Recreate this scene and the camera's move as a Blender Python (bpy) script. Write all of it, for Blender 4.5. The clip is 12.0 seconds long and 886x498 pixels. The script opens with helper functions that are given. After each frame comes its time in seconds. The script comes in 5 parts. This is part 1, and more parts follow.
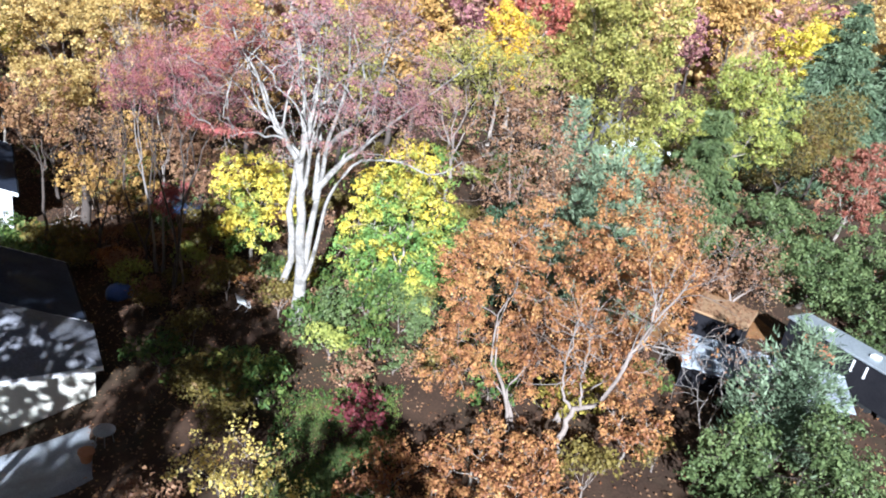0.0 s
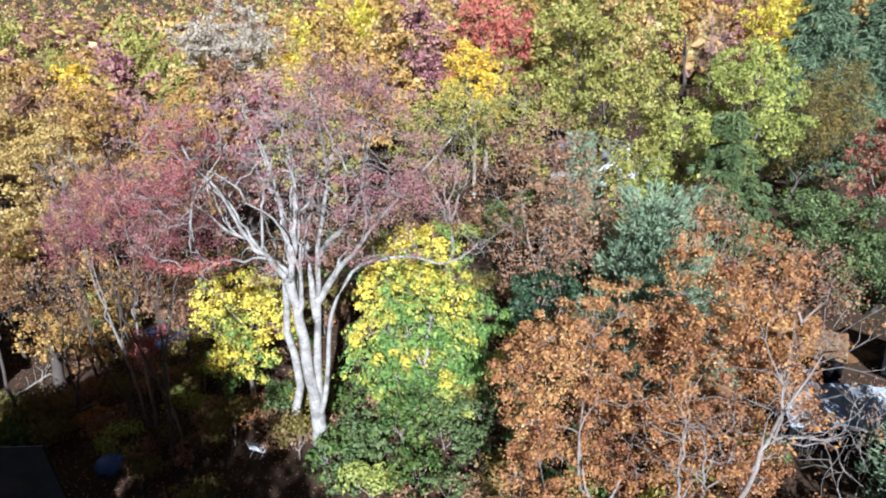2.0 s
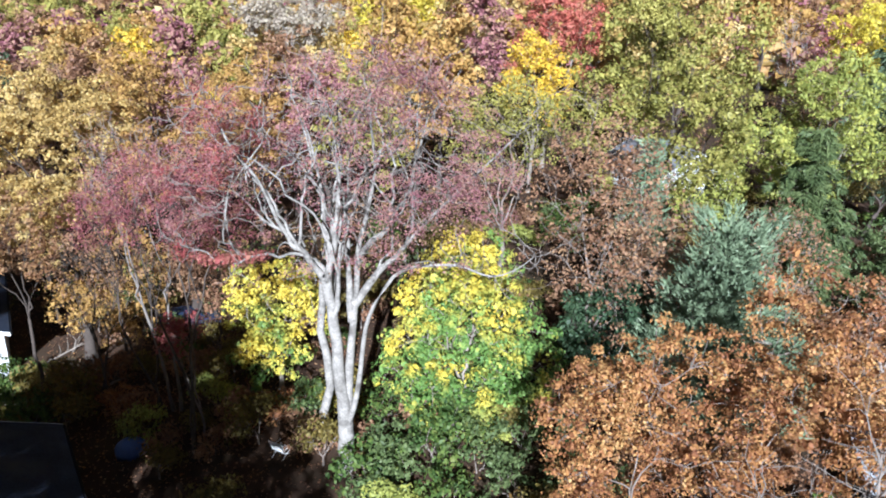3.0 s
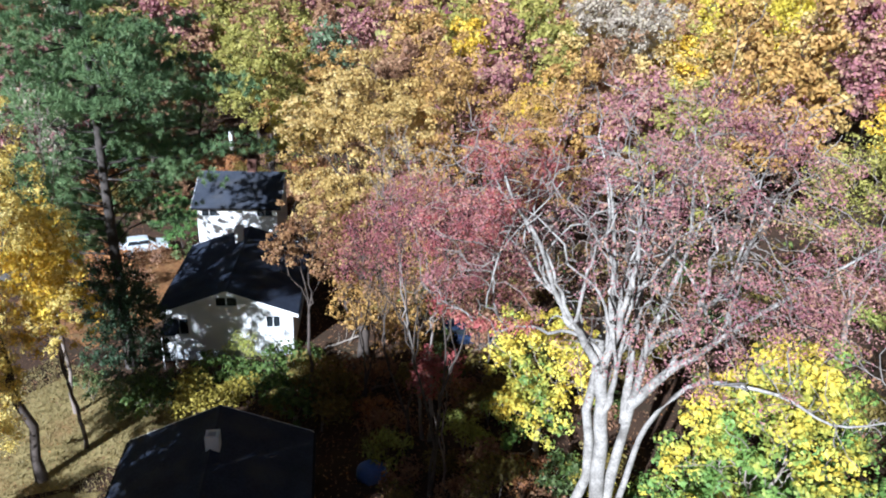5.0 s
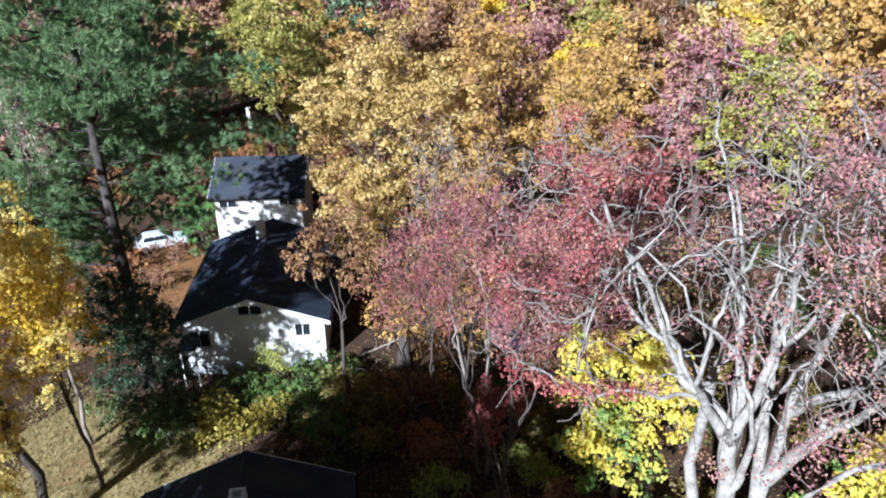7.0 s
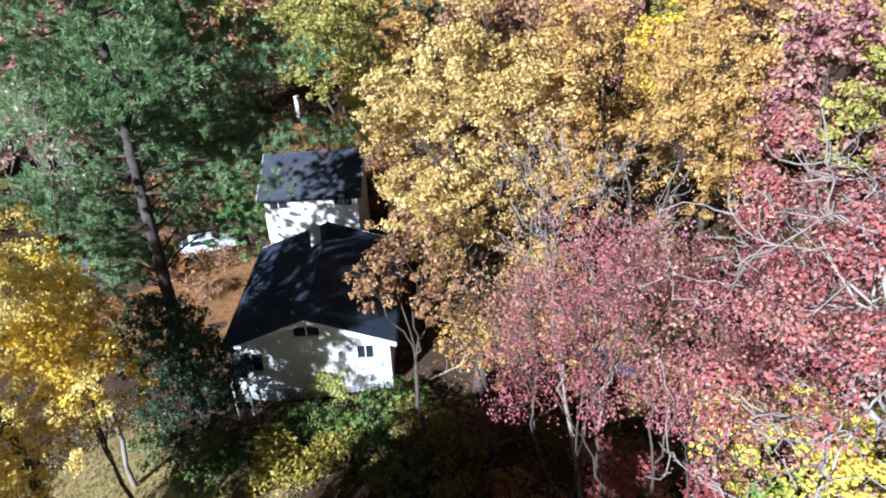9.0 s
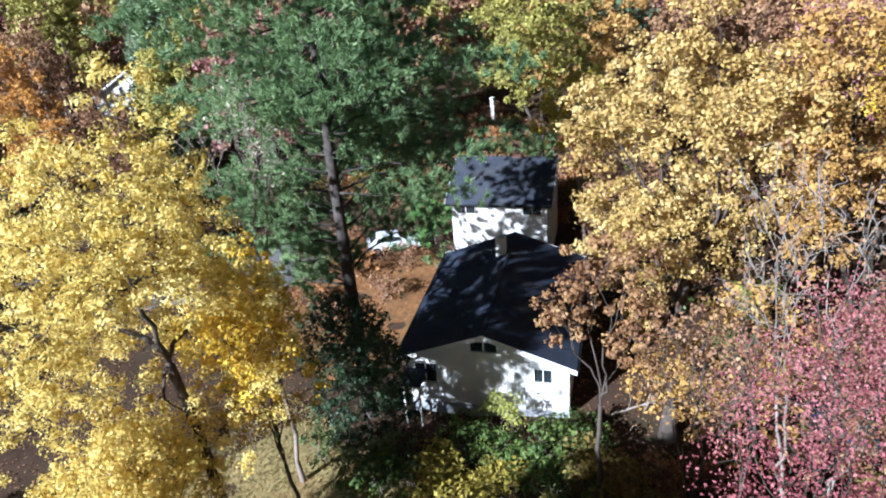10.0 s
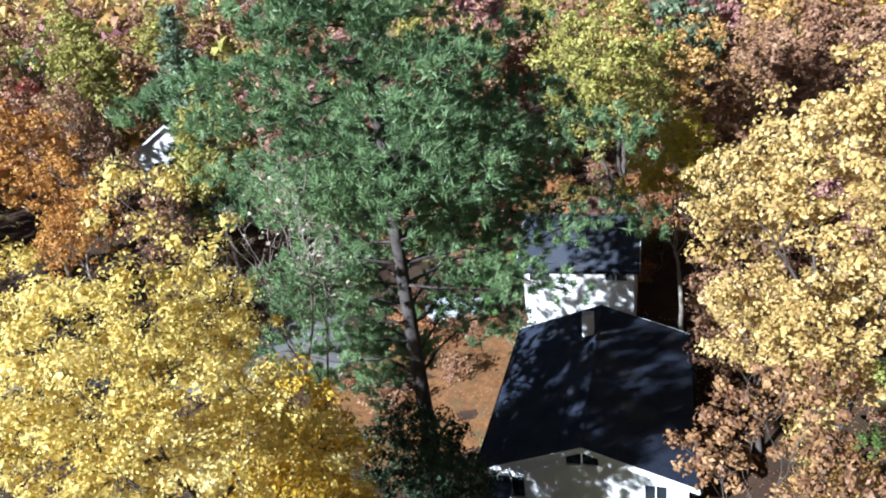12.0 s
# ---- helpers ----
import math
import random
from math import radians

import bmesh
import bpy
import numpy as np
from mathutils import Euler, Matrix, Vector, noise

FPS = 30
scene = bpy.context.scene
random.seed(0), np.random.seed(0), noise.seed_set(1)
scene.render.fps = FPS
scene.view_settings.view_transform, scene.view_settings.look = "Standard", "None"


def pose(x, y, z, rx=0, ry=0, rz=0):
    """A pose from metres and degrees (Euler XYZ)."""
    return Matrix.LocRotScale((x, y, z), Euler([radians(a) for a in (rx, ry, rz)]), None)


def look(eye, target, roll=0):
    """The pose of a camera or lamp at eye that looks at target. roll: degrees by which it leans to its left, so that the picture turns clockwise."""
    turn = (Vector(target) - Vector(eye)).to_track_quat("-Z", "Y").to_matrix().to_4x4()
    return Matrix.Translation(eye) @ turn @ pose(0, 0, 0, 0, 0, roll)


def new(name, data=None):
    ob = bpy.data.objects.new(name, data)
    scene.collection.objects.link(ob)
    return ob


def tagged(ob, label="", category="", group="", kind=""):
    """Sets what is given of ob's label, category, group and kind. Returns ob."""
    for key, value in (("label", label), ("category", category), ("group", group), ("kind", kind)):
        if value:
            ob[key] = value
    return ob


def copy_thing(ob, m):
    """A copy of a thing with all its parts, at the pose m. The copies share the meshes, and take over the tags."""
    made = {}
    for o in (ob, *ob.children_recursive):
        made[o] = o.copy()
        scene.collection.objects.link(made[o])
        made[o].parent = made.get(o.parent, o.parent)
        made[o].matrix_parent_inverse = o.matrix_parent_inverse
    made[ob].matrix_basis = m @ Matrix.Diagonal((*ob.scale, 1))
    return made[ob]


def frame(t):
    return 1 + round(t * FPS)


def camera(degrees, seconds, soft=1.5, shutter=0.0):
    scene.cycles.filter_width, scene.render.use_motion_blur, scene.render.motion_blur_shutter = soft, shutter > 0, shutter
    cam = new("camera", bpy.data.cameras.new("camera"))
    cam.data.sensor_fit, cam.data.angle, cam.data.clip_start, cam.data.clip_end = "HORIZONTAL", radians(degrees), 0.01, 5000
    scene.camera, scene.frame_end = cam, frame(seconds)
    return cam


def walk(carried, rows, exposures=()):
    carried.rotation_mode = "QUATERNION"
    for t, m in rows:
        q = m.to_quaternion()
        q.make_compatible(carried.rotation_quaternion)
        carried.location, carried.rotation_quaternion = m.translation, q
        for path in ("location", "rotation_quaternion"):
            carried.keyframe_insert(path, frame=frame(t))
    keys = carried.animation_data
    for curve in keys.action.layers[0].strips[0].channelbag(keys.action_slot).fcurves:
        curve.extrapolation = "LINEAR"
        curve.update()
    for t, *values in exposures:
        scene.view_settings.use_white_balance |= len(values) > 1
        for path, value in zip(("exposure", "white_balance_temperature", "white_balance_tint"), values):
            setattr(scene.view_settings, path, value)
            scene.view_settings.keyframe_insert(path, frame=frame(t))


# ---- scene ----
cam = camera(62.5, 12.0, soft=2.0)
METRES, EYE, TILT, LEAN, TURN = 38.0, 26.7, -23.0, -9.5, 0.0
ROWS = [
    (0.0, 0.0, 0.0, 0.0, -0.0, 0.0, -0.0),
    (0.5, -0.0109, 0.0392, 0.0163, 1.59, 2.79, 6.97),
    (1.0, -0.0261, 0.0803, 0.0389, 1.54, 4.98, 10.82),
    (1.5, -0.0356, 0.1164, 0.0582, 0.47, 4.58, 14.1),
    (2.0, -0.0395, 0.1513, 0.0772, -1.01, 2.81, 12.4),
    (2.5, -0.0394, 0.1855, 0.0926, -0.62, 1.81, 10.41),
    (4.5, -0.0433, 0.3237, 0.1654, 19.92, 3.66, -2.56),
    (5.0, -0.0573, 0.3643, 0.1919, 24.87, 2.33, -3.62),
    (5.5, -0.0804, 0.3963, 0.2102, 26.1, 2.56, -3.08),
    (6.0, -0.1033, 0.4292, 0.2281, 25.71, 2.37, -2.67),
    (6.5, -0.1261, 0.4602, 0.2419, 25.99, 0.93, -2.0),
    (7.0, -0.1504, 0.4889, 0.2544, 27.07, -1.09, -1.3),
    (9.0, -0.2651, 0.5982, 0.2957, 30.52, -2.75, -0.47),
    (9.5, -0.2882, 0.6219, 0.3055, 37.91, -3.05, -2.1),
    (10.0, -0.3154, 0.6395, 0.3152, 44.7, -3.46, -5.16),
    (10.5, -0.344, 0.6626, 0.3279, 47.26, -3.8, -5.88),
    (11.0, -0.3822, 0.6795, 0.3387, 47.36, -2.32, -4.94),
    (11.5, -0.4255, 0.6968, 0.3525, 47.71, -0.12, -4.24),
    (12.0, -0.4638, 0.7084, 0.3794, 47.77, -1.53, -3.34),
]
walk(cam, [(t, pose(0, 0, EYE, TILT, LEAN, TURN) @ pose(METRES * x, METRES * y, METRES * z, 90 + pitch, roll, yaw)) for t, x, y, z, yaw, pitch, roll in ROWS],
     [(0, 1.62), (0.5, 1.54), (1.0, 1.36), (2.5, 1.25), (4.5, 1.26), (7.0, 1.28), (9.0, 1.48), (10.0, 1.44), (12.0, 1.5)])

scene.view_settings.use_white_balance = True
scene.view_settings.white_balance_temperature, scene.view_settings.white_balance_tint = 5350, 8

# ---- daylight: a low autumn sun from behind the first camera, and a clear sky ----
SUN_WAY = Vector((0.06, 1.0, -0.53)).normalized()
sun_data = bpy.data.lights.new("sun", "SUN")
sun_data.energy, sun_data.angle, sun_data.color = 5.0, radians(0.55), (1.0, 0.97, 0.935)
sun = new("sun", sun_data)
sun.matrix_world = look((0, -40, 60), Vector((0, -40, 60)) + SUN_WAY)
world = bpy.data.worlds.new("sky")
scene.world = world
world.use_nodes = True
sky = world.node_tree.nodes.new("ShaderNodeTexSky")
sky.sky_type, sky.sun_disc = "NISHITA", False
sky.sun_elevation = math.asin(-SUN_WAY.z)
sky.sun_rotation = math.atan2(-SUN_WAY.x, -SUN_WAY.y)
world.node_tree.links.new(sky.outputs[0], world.node_tree.nodes["Background"].inputs[0])
world.node_tree.nodes["Background"].inputs[1].default_value = 0.0085


# ---- materials ----
def ramp(nt, fac, stops):
    node = nt.nodes.new("ShaderNodeValToRGB")
    els = node.color_ramp.elements
    while len(els) < len(stops):
        els.new(0.5)
    for el, (at, col) in zip(els, stops):
        el.position, el.color = at, (*col, 1)
    nt.links.new(fac, node.inputs[0])
    return node.outputs[0]


def noise_tex(nt, scale, detail=4, coords="Object", rough=0.6):
    tc = nt.nodes.new("ShaderNodeTexCoord")
    node = nt.nodes.new("ShaderNodeTexNoise")
    node.inputs["Scale"].default_value, node.inputs["Detail"].default_value, node.inputs["Roughness"].default_value = scale, detail, rough
    nt.links.new(tc.outputs[coords], node.inputs["Vector"])
    return node.outputs["Fac"]


def mixed(nt, fac, a, b, mode="MIX"):
    node = nt.nodes.new("ShaderNodeMix")
    node.data_type, node.blend_type = "RGBA", mode
    for socket, value in ((node.inputs[0], fac), (node.inputs[6], a), (node.inputs[7], b)):
        if isinstance(value, bpy.types.NodeSocket):
            nt.links.new(value, socket)
        elif isinstance(value, tuple):
            socket.default_value = (*value, 1)
        else:
            socket.default_value = value
    return node.outputs[2]


def surface(name, col_a, col_b, scale=3.0, fine=30.0, rough=0.8, bump=0.3, metal=0.0, dirt=None, coords="Object"):
    """A matt surface: two colours mixed by coarse and fine noise, stains, fine relief."""
    m = bpy.data.materials.new(name)
    m.use_nodes = True
    nt = m.node_tree
    bsdf = nt.nodes["Principled BSDF"]
    bsdf.inputs["Roughness"].default_value, bsdf.inputs["Metallic"].default_value = rough, metal
    if rough > 0.8:
        bsdf.inputs["Specular IOR Level"].default_value = 0.15
    coarse, grain = noise_tex(nt, scale, coords=coords), noise_tex(nt, fine, 3, coords=coords)
    col = ramp(nt, coarse, [(0.3, col_a), (0.7, col_b)])
    col = mixed(nt, 0.35, col, ramp(nt, grain, [(0.3, tuple(c * 0.55 for c in col_a)), (0.7, tuple(min(1, c * 1.25) for c in col_b))]))
    if dirt:
        col = mixed(nt, ramp(nt, noise_tex(nt, scale * 0.45, 5, coords=coords), [(0.5, (0, 0, 0)), (0.68, (0.8, 0.8, 0.8))]), col, dirt)
    nt.links.new(col, bsdf.inputs["Base Color"])
    if bump:
        b = nt.nodes.new("ShaderNodeBump")
        b.inputs["Strength"].default_value, b.inputs["Distance"].default_value = bump, 0.02
        nt.links.new(grain, b.inputs["Height"])
        nt.links.new(b.outputs[0], bsdf.inputs["Normal"])
    return m


def foliage(name, stops, patch=0.35, top=None, rough=0.55, see=0.26):
    """Leaves: the colour differs from leaf to leaf and from bough to bough; top = (z low, z high, stops of the upper crown)."""
    m = bpy.data.materials.new(name)
    m.use_nodes = True
    nt = m.node_tree
    bsdf = nt.nodes["Principled BSDF"]
    geo = nt.nodes.new("ShaderNodeNewGeometry")
    leaf = geo.outputs["Random Per Island"]
    add = nt.nodes.new("ShaderNodeMath")
    add.operation = "MULTIPLY_ADD"
    add.inputs[1].default_value = 0.55
    nt.links.new(leaf, add.inputs[0])
    patches = nt.nodes.new("ShaderNodeMath")
    patches.operation = "MULTIPLY_ADD"
    patches.inputs[1].default_value, patches.inputs[2].default_value = 1.5, -0.52
    nt.links.new(noise_tex(nt, patch, 2), patches.inputs[0])
    nt.links.new(patches.outputs[0], add.inputs[2])
    n = len(stops)
    col = ramp(nt, add.outputs[0], [(i / max(1, n - 1), c) for i, c in enumerate(stops)])
    if top:
        lo, hi, upper = top
        tc = nt.nodes.new("ShaderNodeTexCoord")
        xyz = nt.nodes.new("ShaderNodeSeparateXYZ")
        nt.links.new(tc.outputs["Object"], xyz.inputs[0])
        high = nt.nodes.new("ShaderNodeMapRange")
        high.inputs[1].default_value, high.inputs[2].default_value = lo, hi
        nt.links.new(xyz.outputs[2], high.inputs[0])
        fac = nt.nodes.new("ShaderNodeMath")
        fac.operation, fac.use_clamp = "MULTIPLY_ADD", True
        nt.links.new(noise_tex(nt, 0.5, 3), fac.inputs[0])
        fac.inputs[1].default_value = 6.0
        off = nt.nodes.new("ShaderNodeMath")
        off.inputs[1].default_value = -3.0
        nt.links.new(high.outputs[0], off.inputs[0])
        nt.links.new(off.outputs[0], fac.inputs[2])
        col = mixed(nt, fac.outputs[0], col, ramp(nt, add.outputs[0], [(i / max(1, len(upper) - 1), c) for i, c in enumerate(upper)]))
    nt.links.new(col, bsdf.inputs["Base Color"])
    bsdf.inputs["Roughness"].default_value = rough
    bsdf.inputs["Specular IOR Level"].default_value = 0.3
    out = nt.nodes["Material Output"]
    tr = nt.nodes.new("ShaderNodeBsdfTranslucent")
    nt.links.new(col, tr.inputs[0])
    mix = nt.nodes.new("ShaderNodeMixShader")
    mix.inputs[0].default_value = see
    nt.links.new(bsdf.outputs[0], mix.inputs[1])
    nt.links.new(tr.outputs[0], mix.inputs[2])
    nt.links.new(mix.outputs[0], out.inputs[0])
    return m


GOLD = foliage("gold_leaves", [(0.19, 0.115, 0.04), (0.46, 0.315, 0.10), (0.65, 0.475, 0.175), (0.72, 0.59, 0.30)], see=0.34)
BUFF = foliage("buff_leaves", [(0.46, 0.34, 0.085), (0.72, 0.56, 0.145), (0.84, 0.685, 0.225), (0.88, 0.78, 0.385)], see=0.42)
ORANGEGOLD = foliage("orange_gold_leaves", [(0.19, 0.10, 0.035), (0.40, 0.23, 0.07), (0.52, 0.33, 0.10), (0.48, 0.28, 0.11)])
OLIVE = foliage("olive_leaves", [(0.12, 0.12, 0.03), (0.25, 0.24, 0.055), (0.38, 0.34, 0.085), (0.47, 0.41, 0.12)])
LIME = foliage("lime_leaves", [(0.15, 0.18, 0.05), (0.27, 0.30, 0.07), (0.41, 0.42, 0.10), (0.55, 0.49, 0.10)])
YELLOW = foliage("yellow_leaves", [(0.42, 0.32, 0.035), (0.60, 0.48, 0.05), (0.72, 0.59, 0.075), (0.56, 0.52, 0.12)])
AMBER = foliage("amber_leaves", [(0.46, 0.27, 0.025), (0.64, 0.42, 0.04), (0.74, 0.53, 0.06), (0.70, 0.57, 0.12)])
RUST = foliage("rust_leaves", [(0.125, 0.05, 0.032), (0.29, 0.124, 0.055), (0.45, 0.225, 0.08), (0.56, 0.36, 0.14)])
BROWN = foliage("brown_leaves", [(0.14, 0.07, 0.045), (0.25, 0.13, 0.075), (0.35, 0.20, 0.11), (0.42, 0.28, 0.15)])
PINK = foliage("pink_leaves", [(0.15, 0.038, 0.046), (0.28, 0.078, 0.092), (0.38, 0.14, 0.148), (0.41, 0.23, 0.20)])
CRIMSON = foliage("crimson_leaves", [(0.16, 0.035, 0.035), (0.29, 0.07, 0.07), (0.38, 0.11, 0.10), (0.40, 0.19, 0.13)])
SCARLET = foliage("scarlet_leaves", [(0.26, 0.06, 0.045), (0.42, 0.11, 0.08), (0.52, 0.165, 0.12), (0.5, 0.24, 0.16)])
MAUVE = foliage("mauve_leaves", [(0.12, 0.045, 0.06), (0.26, 0.10, 0.12), (0.37, 0.17, 0.175), (0.44, 0.265, 0.18), (0.37, 0.285, 0.15)], patch=0.5)
PALE = foliage("pale_leaves", [(0.28, 0.22, 0.16), (0.40, 0.33, 0.26), (0.49, 0.42, 0.33), (0.44, 0.37, 0.21)])
TWOTONE = foliage("green_and_yellow_leaves", [(0.07, 0.14, 0.035), (0.13, 0.23, 0.055), (0.20, 0.32, 0.075), (0.30, 0.40, 0.09)], patch=0.3,
                  top=(4.4, 11.0, [(0.58, 0.43, 0.05), (0.70, 0.54, 0.07), (0.78, 0.62, 0.10), (0.60, 0.53, 0.10)]))
DULLYELLOW = foliage("dull_yellow_leaves", [(0.14, 0.12, 0.025), (0.27, 0.22, 0.04), (0.42, 0.34, 0.06), (0.30, 0.29, 0.08)])
DARKRED = foliage("dark_red_leaves", [(0.06, 0.012, 0.018), (0.12, 0.024, 0.03), (0.17, 0.04, 0.042), (0.19, 0.075, 0.055)])
ORANGE = foliage("orange_leaves", [(0.26, 0.11, 0.03), (0.46, 0.22, 0.05), (0.60, 0.31, 0.07), (0.62, 0.40, 0.12)])
YELLOWTWO = foliage("yellow_and_green_leaves", [(0.08, 0.15, 0.04), (0.14, 0.24, 0.06), (0.21, 0.33, 0.08), (0.30, 0.40, 0.09)], patch=0.3,
                    top=(1.4, 7.4, [(0.58, 0.43, 0.05), (0.70, 0.54, 0.07), (0.78, 0.62, 0.10), (0.60, 0.53, 0.10)]))
SHRUB = foliage("shrub_leaves", [(0.03, 0.06, 0.02), (0.07, 0.12, 0.03), (0.13, 0.18, 0.04), (0.2, 0.2, 0.05)])
MIXEDSHRUB = foliage("turning_shrub_leaves", [(0.08, 0.05, 0.02), (0.14, 0.11, 0.03), (0.22, 0.17, 0.04), (0.24, 0.12, 0.05)])
PINEGREEN = foliage("pine_needles", [(0.055, 0.095, 0.042), (0.115, 0.185, 0.08), (0.21, 0.31, 0.135), (0.35, 0.455, 0.225)], see=0.3, rough=0.45)
SPRUCEGREEN = foliage("spruce_needles", [(0.055, 0.08, 0.045), (0.095, 0.135, 0.075), (0.145, 0.195, 0.105), (0.2, 0.255, 0.145)], see=0.2, rough=0.5)
BLUEGREEN = foliage("blue_green_needles", [(0.07, 0.10, 0.06), (0.135, 0.18, 0.105), (0.215, 0.28, 0.165), (0.31, 0.37, 0.23)], see=0.2, rough=0.5)
HEDGEGREEN = foliage("hedge_leaves", [(0.045, 0.065, 0.025), (0.085, 0.12, 0.042), (0.14, 0.18, 0.065), (0.2, 0.245, 0.095)], see=0.2)

LAURELGREEN = foliage("laurel_leaves", [(0.05, 0.11, 0.03), (0.09, 0.19, 0.05), (0.14, 0.27, 0.07), (0.22, 0.34, 0.11)])
BRICKRED = foliage("brick_red_leaves", [(0.16, 0.05, 0.035), (0.27, 0.09, 0.06), (0.34, 0.14, 0.09), (0.36, 0.20, 0.12)])
DEEPGREEN = foliage("deep_green_leaves", [(0.012, 0.026, 0.014), (0.028, 0.055, 0.026), (0.05, 0.085, 0.04), (0.08, 0.12, 0.06)], see=0.15)
PALESPRUCE = foliage("yellowish_spruce_needles", [(0.045, 0.07, 0.028), (0.085, 0.12, 0.045), (0.135, 0.175, 0.065), (0.2, 0.24, 0.095)], see=0.2)
TAN = foliage("tan_oak_leaves", [(0.08, 0.04, 0.025), (0.20, 0.10, 0.05), (0.35, 0.195, 0.085), (0.47, 0.32, 0.155)])
STRAW = foliage("straw_grass", [(0.16, 0.125, 0.05), (0.24, 0.19, 0.08), (0.31, 0.25, 0.11), (0.25, 0.17, 0.07)], see=0.2)
PINEBARK = surface("dark_pine_bark", (0.03, 0.026, 0.025), (0.11, 0.095, 0.085), 1.5, 14, 0.95, 0.8)
PALEBARK = surface("pale_smooth_bark", (0.17, 0.155, 0.14), (0.42, 0.39, 0.355), 2.6, 11, 0.9, 1.0, dirt=(0.09, 0.08, 0.07))
GREYBARK = surface("grey_bark", (0.22, 0.18, 0.15), (0.38, 0.33, 0.28), 1.5, 16, 0.9, 0.6)
DARKBARK = surface("dark_bark", (0.045, 0.037, 0.032), (0.115, 0.092, 0.078), 1.5, 14, 0.9, 0.8)
TWIGBARK = surface("twig_bark", (0.17, 0.135, 0.115), (0.31, 0.26, 0.225), 1.0, 12, 0.9, 0.2)
GREYTWIG = surface("pale_grey_twig_bark", (0.15, 0.13, 0.117), (0.31, 0.27, 0.24), 1.0, 12, 0.9, 0.2)


# ---- meshes from arrays ----
def mesh_of(name, verts, faces, mat, smooth=False):
    """A mesh from an array of places and arrays of faces (all faces of one array have as many corners)."""
    me = bpy.data.meshes.new(name)
    faces = [f for f in faces if len(f)]
    sizes = np.concatenate([np.full(len(f), f.shape[1]) for f in faces])
    loops = np.concatenate([f.ravel() for f in faces])
    me.vertices.add(len(verts))
    me.vertices.foreach_set("co", np.asarray(verts, dtype=np.float32).ravel())
    me.loops.add(len(loops))
    me.loops.foreach_set("vertex_index", loops.astype(np.int32))
    me.polygons.add(len(sizes))
    me.polygons.foreach_set("loop_start", np.concatenate([[0], np.cumsum(sizes)[:-1]]).astype(np.int32))
    me.polygons.foreach_set("loop_total", sizes.astype(np.int32))
    if smooth:
        me.polygons.foreach_set("use_smooth", np.ones(len(sizes), dtype=bool))
    me.update(calc_edges=True)
    me.materials.append(mat)
    return me


def child(name, me, parent, label=""):
    ob = new(name, me)
    ob.parent = parent
    return tagged(ob, label)


def part(name, bm, material, parent, label=""):
    me = bpy.data.meshes.new(name)
    bmesh.ops.recalc_face_normals(bm, faces=bm.faces)
    bm.to_mesh(me)
    bm.free()
    me.materials.append(material)
    return child(name, me, parent, label)


def thing(name, m, label, category, group="", kind=""):
    ob = new(name)
    ob.matrix_world = m
    ob.empty_display_size = 0.3
    return tagged(ob, label, category, group, kind)


def tubes(lines):
    """Tapered tubes round polylines: each is (points, radii, sides)."""
    V, F, base = [], {}, 0
    for pts, rad, sides in lines:
        pts, n = np.asarray(pts, float), len(pts)
        tan = np.gradient(pts, axis=0)
        tan /= np.linalg.norm(tan, axis=1)[:, None] + 1e-9
        ref = np.where(np.abs(tan[:, 2:3]) > 0.9, np.array([[1.0, 0, 0]]), np.array([[0, 0, 1.0]]))
        a = np.cross(tan, ref)
        a /= np.linalg.norm(a, axis=1)[:, None] + 1e-9
        b = np.cross(tan, a)
        ang = np.arange(sides) * 2 * np.pi / sides
        ring = pts[:, None, :] + np.asarray(rad)[:, None, None] * (np.cos(ang)[None, :, None] * a[:, None, :] + np.sin(ang)[None, :, None] * b[:, None, :])
        V.append(ring.reshape(-1, 3))
        i, j = np.meshgrid(np.arange(n - 1), np.arange(sides), indexing="ij")
        k = (j + 1) % sides
        F.setdefault(4, []).append(base + np.stack([i * sides + j, i * sides + k, (i + 1) * sides + k, (i + 1) * sides + j], -1).reshape(-1, 4))
        base += n * sides
    return np.concatenate(V), [np.concatenate(v) for v in F.values()]


def curved(rng, a, b, way, n=5, wobble=0.06):
    """A slightly crooked line from a to b that leaves a along way."""
    a, b, way = np.asarray(a, float), np.asarray(b, float), np.asarray(way, float)
    L = np.linalg.norm(b - a)
    c = a + way / (np.linalg.norm(way) + 1e-9) * L * 0.45
    s = np.linspace(0, 1, n)[:, None]
    pts = (1 - s) ** 2 * a + 2 * s * (1 - s) * c + s ** 2 * b
    jit = rng.normal(0, wobble * L / n ** 0.5, (n, 3))
    jit[0] = jit[-1] = 0
    return pts + jit


def split(rng, pts, k):
    c = pts[rng.choice(len(pts), k, replace=False)]
    for _ in range(4):
        lab = ((pts[:, None] - c[None]) ** 2).sum(-1).argmin(1)
        c = np.array([pts[lab == i].mean(0) if (lab == i).any() else c[i] for i in range(k)])
    return [pts[lab == i] for i in range(k) if (lab == i).any()]


